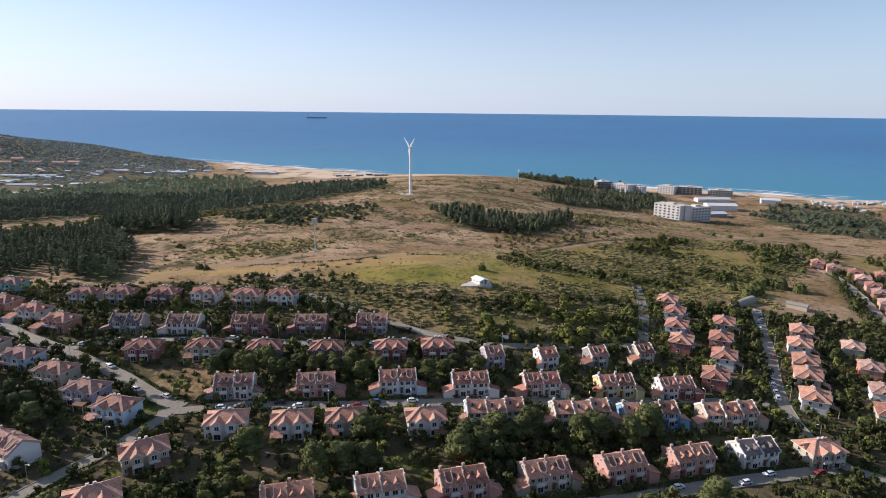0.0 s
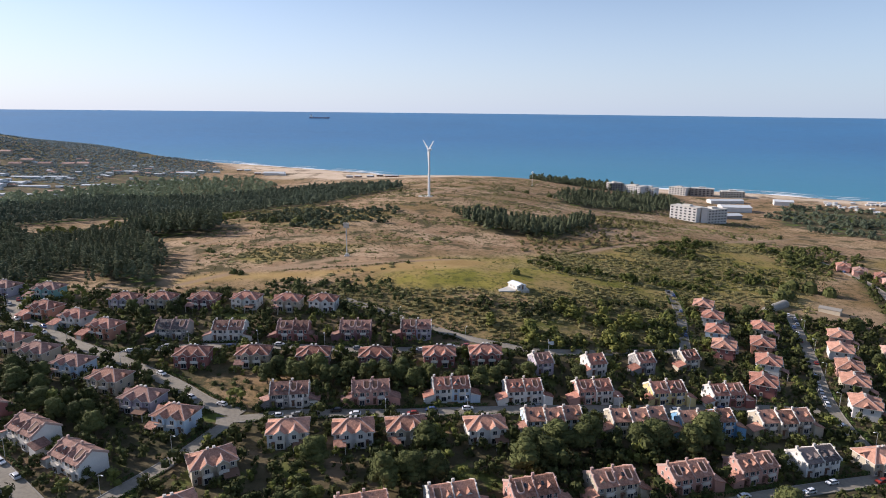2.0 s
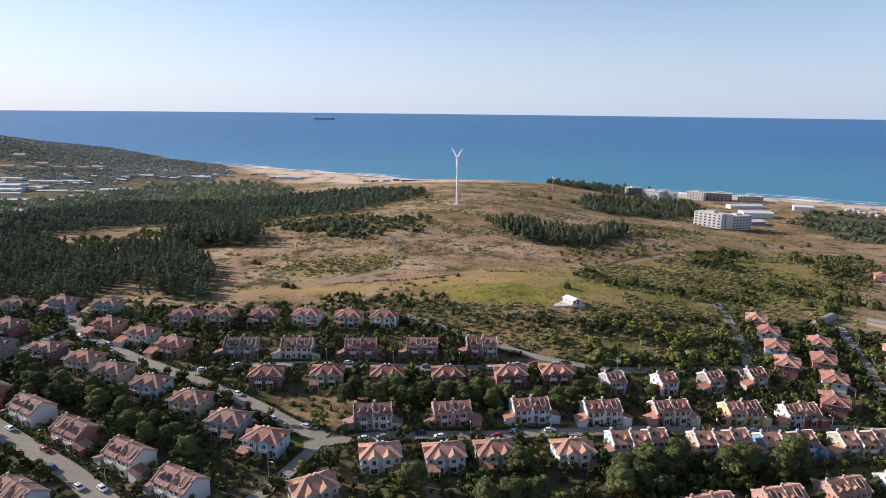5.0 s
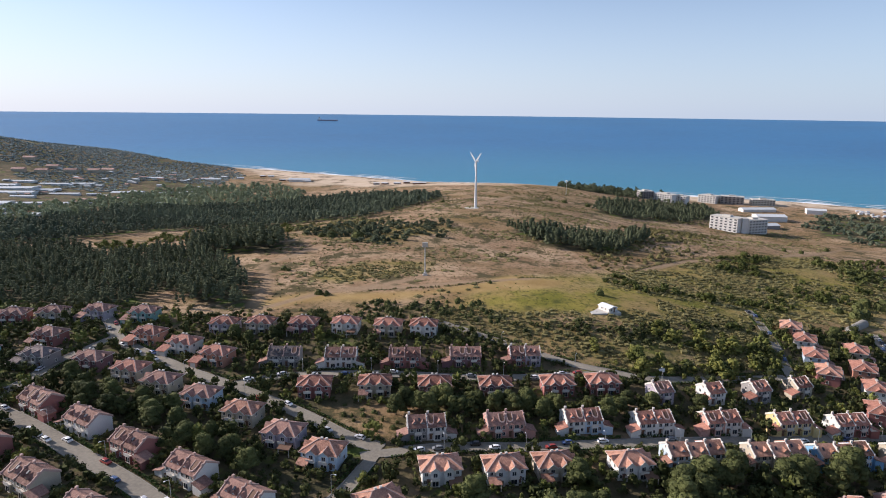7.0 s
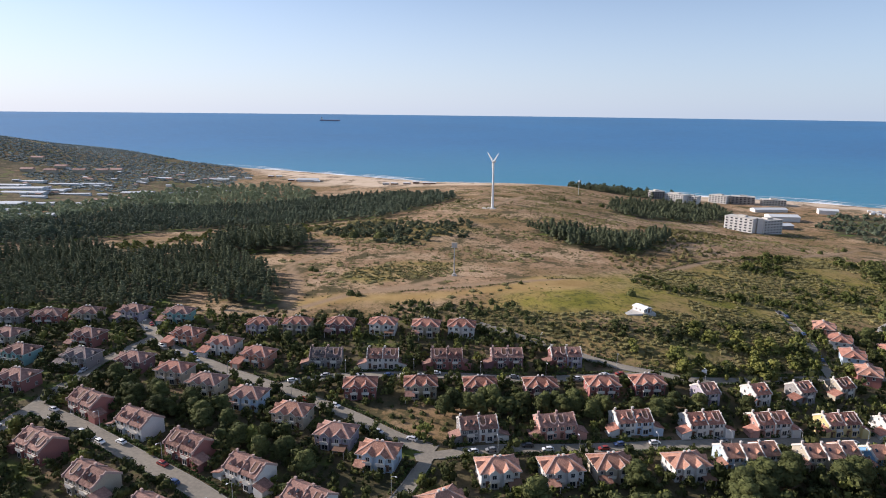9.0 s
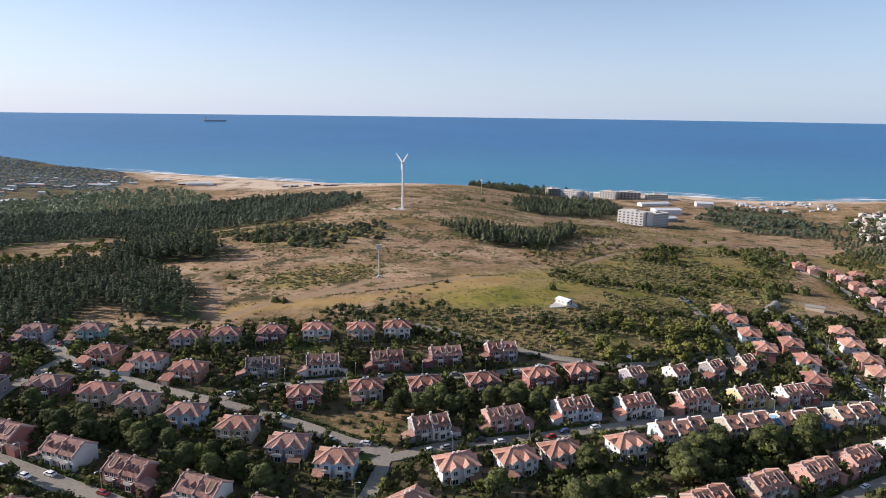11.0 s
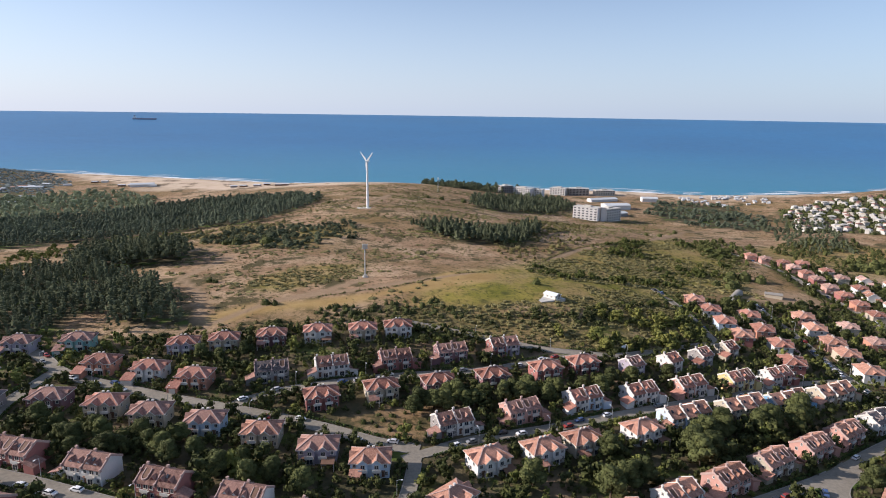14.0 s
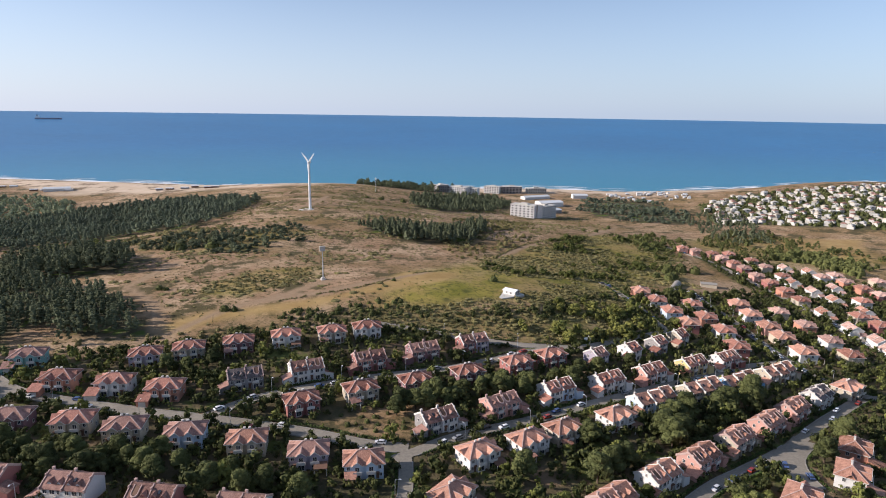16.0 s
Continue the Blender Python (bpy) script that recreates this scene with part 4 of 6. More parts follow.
for wall, places in EAST_ROWS.items():
    for k, (x, y) in enumerate(places):
        if wall == "white" and k % 3 != 2:
            terrace(x, y, 62, wall, "orange" if k % 2 else "pale", 2, 1, None, "trim", True)
        else:
            villa(x, y, 64, wall, "pale" if k % 2 else "red", 0, True)

# ---- greenery ----
rng = np.random.default_rng(7)


def knob():
    """A unit ball of 24 facets."""
    out = []
    for axis in range(3):
        for sign in (-1, 1):
            for i in (-1, 0):
                for j in (-1, 0):
                    ring = []
                    for u, v in ((i, j), (i + 1, j), (i + 1, j + 1), (i, j + 1))[:: sign]:
                        p = [0, 0, 0]
                        p[axis], p[(axis + 1) % 3], p[(axis + 2) % 3] = sign, u * 0.9, v * 0.9
                        ring.append(p)
                    out.append(ring)
    k = np.array(out, float)
    return k / np.linalg.norm(k, axis=-1, keepdims=True)


KNOB = knob()
LUMP = np.array([[[s_ if a == ax else (u if a == (ax + 1) % 3 else v) for a in range(3)] for u, v in ((-1, -1), (1, -1), (1, 1), (-1, 1))[::s_]] for ax in range(3) for s_ in (-1, 1)], float) / math.sqrt(3)


def quads_mesh(name, centre, normal, size, material, solid=None):
    """Many small leaf patches, each a quad of its own, over the solid lumps inside."""
    n = len(centre)
    normal = normal / np.linalg.norm(normal, axis=1, keepdims=True)
    a = np.cross(normal, rng.normal(size=(n, 3)))
    a /= np.linalg.norm(a, axis=1, keepdims=True) + 1e-9
    b = np.cross(normal, a)
    s = size[:, None]
    bend = normal * s * 0.35
    co = np.stack([centre - a * s - bend, centre - b * s * 0.8, centre + a * s - bend, centre + b * s * 0.8], 1)
    if solid is not None:
        co = np.concatenate([co, solid.reshape(-1, 4, 3)])
        n = len(co)
    me = bpy.data.meshes.new(name)
    me.vertices.add(4 * n)
    me.vertices.foreach_set("co", co.astype(np.float32).ravel())
    me.loops.add(4 * n)
    me.loops.foreach_set("vertex_index", np.arange(4 * n, dtype=np.int32))
    me.polygons.add(n)
    me.polygons.foreach_set("loop_start", np.arange(0, 4 * n, 4, dtype=np.int32))
    me.update(calc_edges=True)
    me.materials.append(material)
    return me


def directions(n, low=-0.35):
    v = rng.normal(size=(n * 4 + 60, 3))
    v /= np.linalg.norm(v, axis=1, keepdims=True)
    return v[v[:, 2] > low][:n]


def crown_mesh(name, wide, tall, lumps, leaves, leaf, shape_="round", ball=None):
    """A crown of leaf patches gathered on uneven lumps round the limbs."""
    cen, nor, siz, core = [], [], [], []
    for k in range(lumps):
        u = (k + 0.5) / lumps
        ang = k * 2.4 + rng.uniform(-0.5, 0.5)
        if shape_ == "umbrella":
            r, zz, lr = wide * 0.72 * math.sqrt(u), tall * (0.62 + 0.22 * rng.random() - 0.25 * u * u), wide * rng.uniform(0.28, 0.42)
        elif shape_ == "tall":
            r, zz, lr = wide * 0.5 * (1 - u) * rng.random(), tall * (0.15 + 0.8 * u), wide * (0.75 - 0.5 * u)
        elif shape_ == "pine":
            r, zz, lr = wide * 0.42 * (1 - u) * rng.uniform(0.5, 1.3), tall * (0.34 + 0.54 * u), wide * rng.uniform(0.85, 1.1) * (0.68 - 0.30 * u)
        else:
            r, zz, lr = wide * 0.62 * math.sqrt(rng.random()) * (1.0 if u < 0.6 else 0.55), tall * (0.28 + 0.5 * u), wide * rng.uniform(0.30, 0.48)
        c = np.array([r * math.cos(ang), r * math.sin(ang), zz])
        d = directions(leaves // lumps)
        flat = np.array([1, 1, 0.75])
        cen.append(c + d * flat * lr * rng.uniform(0.82, 1.12, size=(len(d), 1)))
        nor.append(d + rng.normal(size=d.shape) * (0.15 if shape_ == "pine" else 0.3))
        siz.append(rng.uniform(0.6, 1.25, size=len(d)) * leaf)
        core.append(c + (KNOB if ball is None else ball) * flat * lr * 0.8)
    return quads_mesh(name, np.concatenate(cen), np.concatenate(nor), np.concatenate(siz), M["leaf_mid"], np.stack(core))


def trunk_mesh(name, tall, r):
    """A tapered stem with limbs that reach up into the crown."""
    g = Geo().tube(r, r * 0.6, -1.0, tall * 0.5, 7)
    for k in range(5):
        a = k * 1.3 + 0.3
        b0, b1 = Vector((0, 0, tall * (0.3 + 0.05 * k))), Vector((math.cos(a) * tall * 0.22, math.sin(a) * tall * 0.22, tall * (0.55 + 0.06 * k)))
        ax = (b1 - b0).normalized()
        s = ax.cross(Vector((0, 0, 1))).normalized()
        q = s.cross(ax)
        ring = lambda p, rr: [tuple(p + (s * math.cos(t) + q * math.sin(t)) * rr) for t in (0, 2.1, 4.2)]
        g.add(ring(b0, r * 0.45) + ring(b1, r * 0.15), [(0, 1, 4, 3), (1, 2, 5, 4), (2, 0, 3, 5)])
    return g.mesh(name)


TREES = {"round": [], "umbrella": [], "broad": [], "tall": []}
for k in range(5):
    TREES["round"].append((crown_mesh("crown_round", 3.3, 6.6, 16, 1000, 0.22), trunk_mesh("trunk_round", 5.8, 0.18), 6.2))
for k in range(4):
    TREES["umbrella"].append((crown_mesh("crown_pine", 5.4, 10.0, 26, 1500, 0.24, "umbrella"), trunk_mesh("trunk_pine", 9.0, 0.3), 10.0))
for k in range(5):
    TREES["broad"].append((crown_mesh("crown_broad", 4.7, 11.5, 34, 2700, 0.25), trunk_mesh("trunk_broad", 10.0, 0.34), 11.0))
for k in range(3):
    TREES["tall"].append((crown_mesh("crown_tall", 1.7, 8.0, 12, 600, 0.2, "tall"), trunk_mesh("trunk_tall", 6.0, 0.16), 7.0))
TREE_WORDS = {"round": ("dark green leafy garden tree", "bushy green garden tree with pale tips", "yellow-green leafy garden tree"), "umbrella": ("broad dark green umbrella pine among the houses",) * 3, "broad": ("tall dark green broad-crowned tree over the gardens",) * 3, "tall": ("narrow dark green conifer in a garden",) * 3}
PLANTED = []


def tree(x, y, kind, size, tone):
    crown, trunk, tall = TREES[kind][rng.integers(len(TREES[kind]))]
    ob = tagged(stand("tree", x, y, float(rng.uniform(0, 360)), h(x, y)), TREE_WORDS[kind][tone], "tree", "trees of the estate")
    ob.scale = (size * float(rng.uniform(0.9, 1.15)), size * float(rng.uniform(0.9, 1.15)), size * float(rng.uniform(0.9, 1.1)))
    piece("trunk", trunk, M["bark"], ob)
    piece("crown", crown, M["leaf_deep" if kind in ("broad", "umbrella") else ("leaf_dark", "leaf_mid", "leaf_yellow")[tone]], ob)
    PLANTED.append((x, y, size * 2.2))


def clumps(name, spots, quads, leaf, material, label, category):
    """Uncountable growth: for each (x, y, radius, height) a tuft of leaf patches."""
    s = np.array(spots, float)
    n = len(s)
    d = directions(n * quads, -0.1)
    while len(d) < n * quads:
        d = np.concatenate([d, directions(n * quads, -0.1)])[: n * quads]
    d = d[: n * quads].reshape(n, quads, 3)
    off = d * rng.uniform(0.7, 1.12, (n, quads, 1)) * (1 + 0.25 * np.sin(d[..., :1] * 5 + rng.uniform(0, 6, (n, 1, 1))))
    off[..., 2] = np.clip(off[..., 2], -0.1, 2)
    base = np.stack([s[:, 0], s[:, 1], land(s[:, 0], s[:, 1]) - 0.1], -1)[:, None, :]
    cen = base + off * np.stack([s[:, 2], s[:, 2], s[:, 3]], -1)[:, None, :]
    ball = KNOB if quads > 22 else LUMP * 1.1
    core = base[:, :, None, :] + ball[None] * (0.8 * np.stack([s[:, 2], s[:, 2], s[:, 3]], -1)[:, None, None, :])
    size = leaf * np.sqrt(s[:, 2])[:, None] * rng.uniform(0.6, 1.3, (n, quads))
    me = quads_mesh(name, cen.reshape(-1, 3), (d + rng.normal(size=d.shape) * 0.25).reshape(-1, 3), size.ravel(), material, core)
    return tagged(new(name, me), label, category, kind="stuff")


def scatter(poly, step, keep=1.0, margin=0.0):
    xs, ys = [p[0] for p in poly], [p[1] for p in poly]
    gx, gy = np.meshgrid(np.arange(min(xs) - 5, max(xs) + 5, step), np.arange(min(ys) - 5, max(ys) + 5, step))
    px = gx.ravel() + rng.uniform(-0.48, 0.48, gx.size) * step
    py = gy.ravel() + rng.uniform(-0.48, 0.48, gx.size) * step
    wob = np.array([noise.noise((a * 0.05, b * 0.05, 3)) for a, b in zip(px, py)]) * 10
    ok = (inside(px, py, poly) + wob > margin) & (rng.random(px.size) < keep)
    return px[ok], py[ok]


def crown_forms(n, wide, tall, lumps, leaves, leaf, shape_):
    """A few crowns as bare corner points, to be set out many times in one mesh."""
    forms = []
    for k in range(n):
        me = crown_mesh("lumpy", wide, tall, lumps, leaves, leaf, shape_, LUMP * 0.95)
        co = np.empty(len(me.vertices) * 3, np.float32)
        me.vertices.foreach_get("co", co)
        forms.append(co.reshape(-1, 3))
        bpy.data.meshes.remove(me)
    return forms


def set_out(name, spots, forms, material, label, category, sink=0.25):
    """Growth past counting: crowns at (x, y, width factor, height factor), turned at random, in one mesh."""
    out = []
    for x, y, r, tall in spots:
        f = forms[rng.integers(len(forms))]
        a = rng.uniform(0, 6.28)
        c, s_ = math.cos(a), math.sin(a)
        q = np.stack([f[:, 0] * c - f[:, 1] * s_, f[:, 0] * s_ + f[:, 1] * c, f[:, 2]], -1) * np.array([r, r, tall])
        out.append(q + np.array([x, y, h(x, y) - sink * tall]))
    solid = np.concatenate(out).reshape(-1, 4, 3)
    me = quads_mesh(name, solid[:1].mean(1), np.array([[0, 0, 1.0]]), np.array([0.01]), material, solid)
    return tagged(new(name, me), label, category, kind="stuff")


def wood(name, poly, step, r, tall, quads, leaf, material, label, form="round", keep=1.0, patch=None):
    px, py = scatter(poly, step, keep, -14.0 if patch is not None else 0.0)
    if patch is not None:
        lie = np.array([noise.noise((a * 0.015, b * 0.033, 31)) + 0.5 * noise.noise((a * 0.06, b * 0.09, 17)) for a, b in zip(px, py)]) + 0.02 * np.clip(inside(px, py, poly), -20, 5)
        px, py = px[lie > patch], py[lie > patch]
    if form == "pine":
        forms = crown_forms(9, r, tall, 6 if quads > 60 else 4, quads, leaf, "pine")
        spots = []
        for a, b in zip(px, py):
            k = (1 + 0.4 * noise.noise((a * 0.02, b * 0.02, 12))) * rng.uniform(0.72, 1.22)
            spots.append((a, b, k * rng.uniform(0.85, 1.15), k * rng.uniform(0.85, 1.12)))
        return set_out(name, spots, forms, material, label, "trees", 0.6)
    big = rng.uniform(0.5, 1.05, len(px)) + rng.random(len(px)) ** 4 * 0.9
    if quads >= 50:  # near enough to show its clumps
        lean = tall / r * 1.2
        forms = crown_forms(8, 1.0, lean, 7, int(quads * 1.5), 0.12 if r > 2 else 0.14, "round")
        return set_out(name, [(a, b, k * r * 1.05, k * rng.uniform(0.75, 1.2) * r) for a, b, k in zip(px, py, big)], forms, material, label, "trees", 0.2 * lean)
    spots = [(a, b, k * r, k * rng.uniform(0.75, 1.2) * tall) for a, b, k in zip(px, py, big)]
    return clumps(name, spots, quads, leaf, material, label, "trees")


wood("pine_wood", PINES, 4.5, 2.7, 12.0, 132, 0.25, M["needle"], "dense dark green pine wood beside the houses", "pine")
wood("pine_wood", PINES_EAST, 4.8, 3.6, 16.0, 170, 0.30, M["needle"], "dark pine clump at the field's edge", "pine")
wood("pine_forest", FOREST, 6.8, 4.0, 10.5, 48, 0.55, M["needle_hazed"], "wide dark pine forest behind the field", "pine")
wood("poplar_wood", POPLARS, 9.5, 5.0, 8.5, 52, 0.5, M["poplar"], "pale green broadleaf wood beyond the pines", "round")
wood("pine_grove", GROVE, 5.0, 3.3, 11.0, 110, 0.32, M["needle"], "dark pine grove on the brown hill", "pine")
wood("pine_grove", GROVE_EAST, 7.0, 4.4, 10.5, 48, 0.5, M["needle"], "dark pine grove below the hotels", "pine")
wood("pine_grove", HEAD, 8.0, 4.6, 10.0, 52, 0.5, M["needle"], "dark pine grove on the headland", "round")
wood("east_wood", EAST_WOOD, 8.5, 4.5, 6.0, 52, 0.45, M["needle_hazed"], "grey-green wood near the beach", "round", 0.8, -0.05)
wood("east_wood", BELT, 8.0, 3.8, 10.0, 44, 0.5, M["needle"], "dark conifers between the houses and town", "pine", 0.5)
wood("east_wood", ROW_WOOD, 7.0, 3.6, 7.0, 40, 0.4, M["leaf_dark"], "dark tree row beside the stubble field", "round", 0.9)
wood("east_wood", EAST_WOOD_NEAR, 7.5, 3.4, 6.0, 50, 0.4, M["leaf_dark"], "dark green trees beside the stubble field", "round", 0.7, 0.02)
wood("scrub", SCRUB, 5.5, 3.0, 3.6, 52, 0.36, M["needle"], "dark green scrub on the brown slope", "round", 0.9, -0.1)
wood("scrub", SCRUB_MID, 3.2, 1.2, 1.1, 18, 0.32, M["shrub"], "low green scrub in the dry field", "round", 0.9, -0.15)
wood("scrub", SCRUB_EAST, 3.5, 2.0, 1.1, 20, 0.34, M["shrub"], "olive green scrub covering the eastern slope", "round", 0.85, -0.2)
wood("scrub", SCRUB_EAST, 6.2, 3.2, 3.4, 80, 0.32, M["leaf_mid"], "dark bushes standing in the olive scrub", "round", 0.9, 0.2)
wood("scrub", SCRUB_ROAD, 2.9, 1.6, 1.2, 22, 0.28, M["shrub"], "brown and green scrub above the lane", "round", 0.95, -0.34)
wood("thicket", [(-378, 556), (-340, 600), (-318, 650), (-290, 672), (-235, 655), (-215, 600), (-262, 580), (-300, 540), (-330, 512)], 5.5, 2.6, 3.4, 60, 0.3, M["leaf_mid"], "olive young trees and scrub in a forest clearing", "round", 0.9, -0.12)
wood("scrub", [(-226, 650), (-162, 640), (-132, 622), (-190, 590), (-215, 600)], 5.0, 2.4, 2.2, 40, 0.3, M["shrub"], "brown scrub beside the forest track", "round", 0.9, -0.2)
wood("thicket", [(225, 520), (300, 560), (345, 600), (335, 530), (262, 470)], 7.5, 3.6, 5.0, 70, 0.34, M["leaf_dark"], "dark bushes on the eastern slope's shoulder", "round", 0.8, -0.1)
wood("thicket", [(40, 450), (110, 500), (150, 560), (120, 590), (60, 520)], 6.5, 2.6, 2.6, 50, 0.34, M["shrub"], "olive bushes below the pine grove", "round", 0.8, -0.1)
wood("thicket", [(105, 560), (180, 600), (230, 680), (190, 700), (120, 640)], 6.0, 2.4, 2.2, 50, 0.34, M["shrub"], "green scrub beside the pine grove", "round", 0.8, -0.1)
wood("thicket", [(0, 287.9), (24.4, 278.2), (54.9, 280.6), (87.8, 292.8), (100, 319.6), (73.2, 327), (36.6, 307.4)], 5.0, 3.0, 5.4, 80, 0.26, M["leaf_yellow"], "yellow-green thicket beside the lane", "round", 0.6, -0.18)
wood("thicket", [(10, 284), (54.9, 281), (92, 294), (106, 330), (90, 335), (50, 305)], 5.2, 2.6, 4.6, 80, 0.26, M["leaf_mid"], "green bushes among the yellow thicket", "round", 0.5, -0.1)
wood("thicket", [(-48.8, 318), (0, 302), (50, 306), (104.9, 350), (85.4, 350), (30, 322)], 5.0, 2.4, 2.8, 60, 0.3, M["leaf_dark"], "dark bushes along the slope's foot", "round", 0.7)

FIELD = [(-207.4, 347.7), (-73.2, 327), (73.2, 366), (286.7, 561.2), (402.6, 780.8), (305, 878.4), (122, 1049.2), (-73.2, 976), (-109.8, 719.8), (-158.6, 634.4), (-244, 573.4), (-207.4, 488)]
px, py = scatter(FIELD, 5.0)
tuft = np.array([noise.noise((a * 0.022, b * 0.022, 9)) + 0.6 * noise.noise((a * 0.09, b * 0.09, 2)) for a, b in zip(px, py)])
free = (tuft > 0.12) & (inside(px, py, MEADOW) < -2) & (np.minimum.reduce([near(px, py, t) for t in TRACKS]) > 4)
clumps("field_shrubs", [(a, b, rng.uniform(0.35, 1.0) * (1.5 if rng.random() < 0.12 else 0.85), rng.uniform(0.4, 1.2)) for a, b in zip(px[free], py[free])], 12, 0.3, M["shrub"], "small shrubs dotted over dry brown grass", "shrubs")
px, py = scatter(FIELD, 7.0)
band = np.array([noise.noise((a * 0.010, b * 0.028, 21)) + 0.5 * noise.noise((a * 0.05, b * 0.1, 8)) for a, b in zip(px, py)])
free = (band > 0.13) & (inside(px, py, MEADOW) < -4) & (np.minimum.reduce([near(px, py, t) for t in TRACKS]) > 5)
clumps("field_thickets", [(a, b, rng.uniform(1.2, 3.8), rng.uniform(0.5, 1.5)) for a, b in zip(px[free], py[free])], 26, 0.26, M["shrub"], "bands of olive scrub across the dry field", "shrubs")
lone = [(-147.6, 366, 3.2, 3.9), (-142.7, 363.6, 2.4, 2.9), (-181.8, 418.5, 2.7, 3.2), (-178.1, 416, 2, 2.4), (22, 371, 3.6, 4.8), (-43.9, 381.9, 1.6, 2), (91.5, 847.9, 4.9, 5.5), (122, 841.8, 5.5, 6.1), (73.2, 854, 3.7, 4.3), (-73.2, 756.4, 3, 3.7), (222, 353, 6.5, 8.5), (236, 426, 7.0, 10.0), (246, 419, 6, 9), (226, 430, 6, 8.5), (216, 422, 5, 7), (203, 403, 6, 8), (212, 408, 5, 7), (196, 411, 4, 5.5), (-169, 534, 6, 7), (-146, 529, 7, 6.5), (-178, 537, 4, 5), (270, 619, 3, 4), (287, 618, 3.5, 4.5), (345, 670, 3.5, 5)]
px, py = scatter(MEADOW, 4.2, 0.5, -6.0)
tuft = np.array([noise.noise((a * 0.05, b * 0.05, 40)) for a, b in zip(px, py)])
clumps("meadow_tufts", [(a, b, rng.uniform(0.4, 1.1), rng.uniform(0.15, 0.5)) for a, b in zip(px[tuft > 0.1], py[tuft > 0.1])], 24, 0.30, M["leaf_yellow"], "taller green tufts in the meadow", "grass")
clumps("ditch_scrub", [(q.x + rng.uniform(-0.7, 0.7), q.y + rng.uniform(-0.7, 0.7), rng.uniform(0.5, 1.3), rng.uniform(0.4, 1.1)) for line in (DITCH, TRACKS[4][:4]) for q, d in along([(a, b + (0 if line is DITCH else 5)) for a, b in line], 1.6) if noise.noise((q.x * 0.06, q.y * 0.06, 7)) > -0.25], 30, 0.3, M["shrub"], "dark scrub along a dry ditch", "shrubs")
clumps("lone_bushes", lone, 160, 0.24, M["leaf_dark"], "lone dark bushes standing in the field", "shrubs")
px, py = scatter([(-352, 326), (-300, 330), (-268, 331), (-232, 340), (-236, 352), (-270, 350), (-352, 350)], 4.4, 0.75)
clumps("wood_edge_bushes", [(a, b, rng.uniform(1.4, 3.0), rng.uniform(1.6, 4.0)) for a, b in zip(px, py)], 50, 0.28, M["leaf_dark"], "dark bushes between the pine wood and gardens", "shrubs")
px, py = scatter([(-230, 336), (-190, 330), (-150, 326), (-140, 336), (-185, 346), (-230, 350)], 5.5, 0.6)
clumps("wood_edge_bushes", [(a, b, rng.uniform(0.8, 2.2), rng.uniform(0.8, 2.4)) for a, b in zip(px, py)], 40, 0.28, M["shrub"], "olive bushes on bare earth above the gardens", "shrubs")
px, py = scatter([(-109.8, 314.8), (-73.2, 327), (-36.6, 319.6), (-54.9, 347.7), (-97.6, 347.7), (-146.4, 336.7)], 4.0, 0.7)
clumps("field_edge_bushes", [(a, b, rng.uniform(1.2, 2.6), rng.uniform(1.4, 3.0)) for a, b in zip(px, py)], 70, 0.28, M["leaf_dark"], "dark bushes between the field and gardens", "shrubs")
# far slopes to the west
px, py = scatter([(-1830, 1342), (-854, 927.2), (-512.4, 1098), (-524.6, 1439.6), (-634.4, 1647), (-1098, 1952), (-1708, 2318)], 10.0)
pick = np.array([noise.noise((a * 0.006, b * 0.006, 5)) for a, b in zip(px, py)]) > np.where(py > 1280 + (px + 850) * -0.15, -0.4, -0.08)
clumps("far_scrub", [(a, b, rng.uniform(2.5, 6), rng.uniform(1.5, 4)) for a, b in zip(px[pick], py[pick])], 9, 0.4, M["scrub_hazed"], "grey-green scrub over far coastal hills, coloured pale for haze", "shrubs")
px, py = scatter(TOWN, 10.0, 0.85)
clumps("town_trees", [(a, b, rng.uniform(2.5, 5.5), rng.uniform(3.0, 7.5)) for a, b in zip(px, py)], 26, 0.5, M["leaf_deep"], "dark green trees between white holiday houses", "trees")

# garden trees: by a grid, keeping clear of houses and streets
gx, gy = np.meshgrid(np.arange(-348, 366, 4.6), np.arange(112, 496, 4.6))
gx = gx.ravel() + rng.uniform(-1.6, 1.6, gx.size)
gy = gy.ravel() + rng.uniform(-1.6, 1.6, gy.size)
keep = inside(gx, gy, VILLAGE) > 1
for pts, wd in STREETS:
    keep &= near(gx, gy, pts) > wd / 2 + 1.2
keep &= inside(gx, gy, LOT) < 0
gx, gy = gx[keep], gy[keep]
houses = np.array([(b[0], b[1]) for b in BUILT])
boxes = [(o.matrix_world.inverted(), 8.5 if o.name.startswith("row") and "triple" in o["label"] else 0) for o in scene.objects if o.parent is None and o.name.startswith(("villa", "row_house"))]
GROVES = [((-63.4, 235.5), 19.5, 6.1), ((-29.3, 236.7), 22, 6.1), ((0, 240.3), 14.6, 4.9), ((-36.6, 178.1), 12.2, 7.3), ((9.8, 185.4), 17.1, 9.8), ((42.7, 195.2), 14.6, 7.3), ((-189.1, 226.9), 17.1, 8.5), ((-213.5, 234.2), 11, 7.3), ((-158.6, 207.4), 12.2, 7.3), ((-140.3, 192.8), 9.8, 7.3), ((146.4, 286.7), 9.8, 9.8), ((195.2, 286.7), 7.3, 9.8)]
spots = []
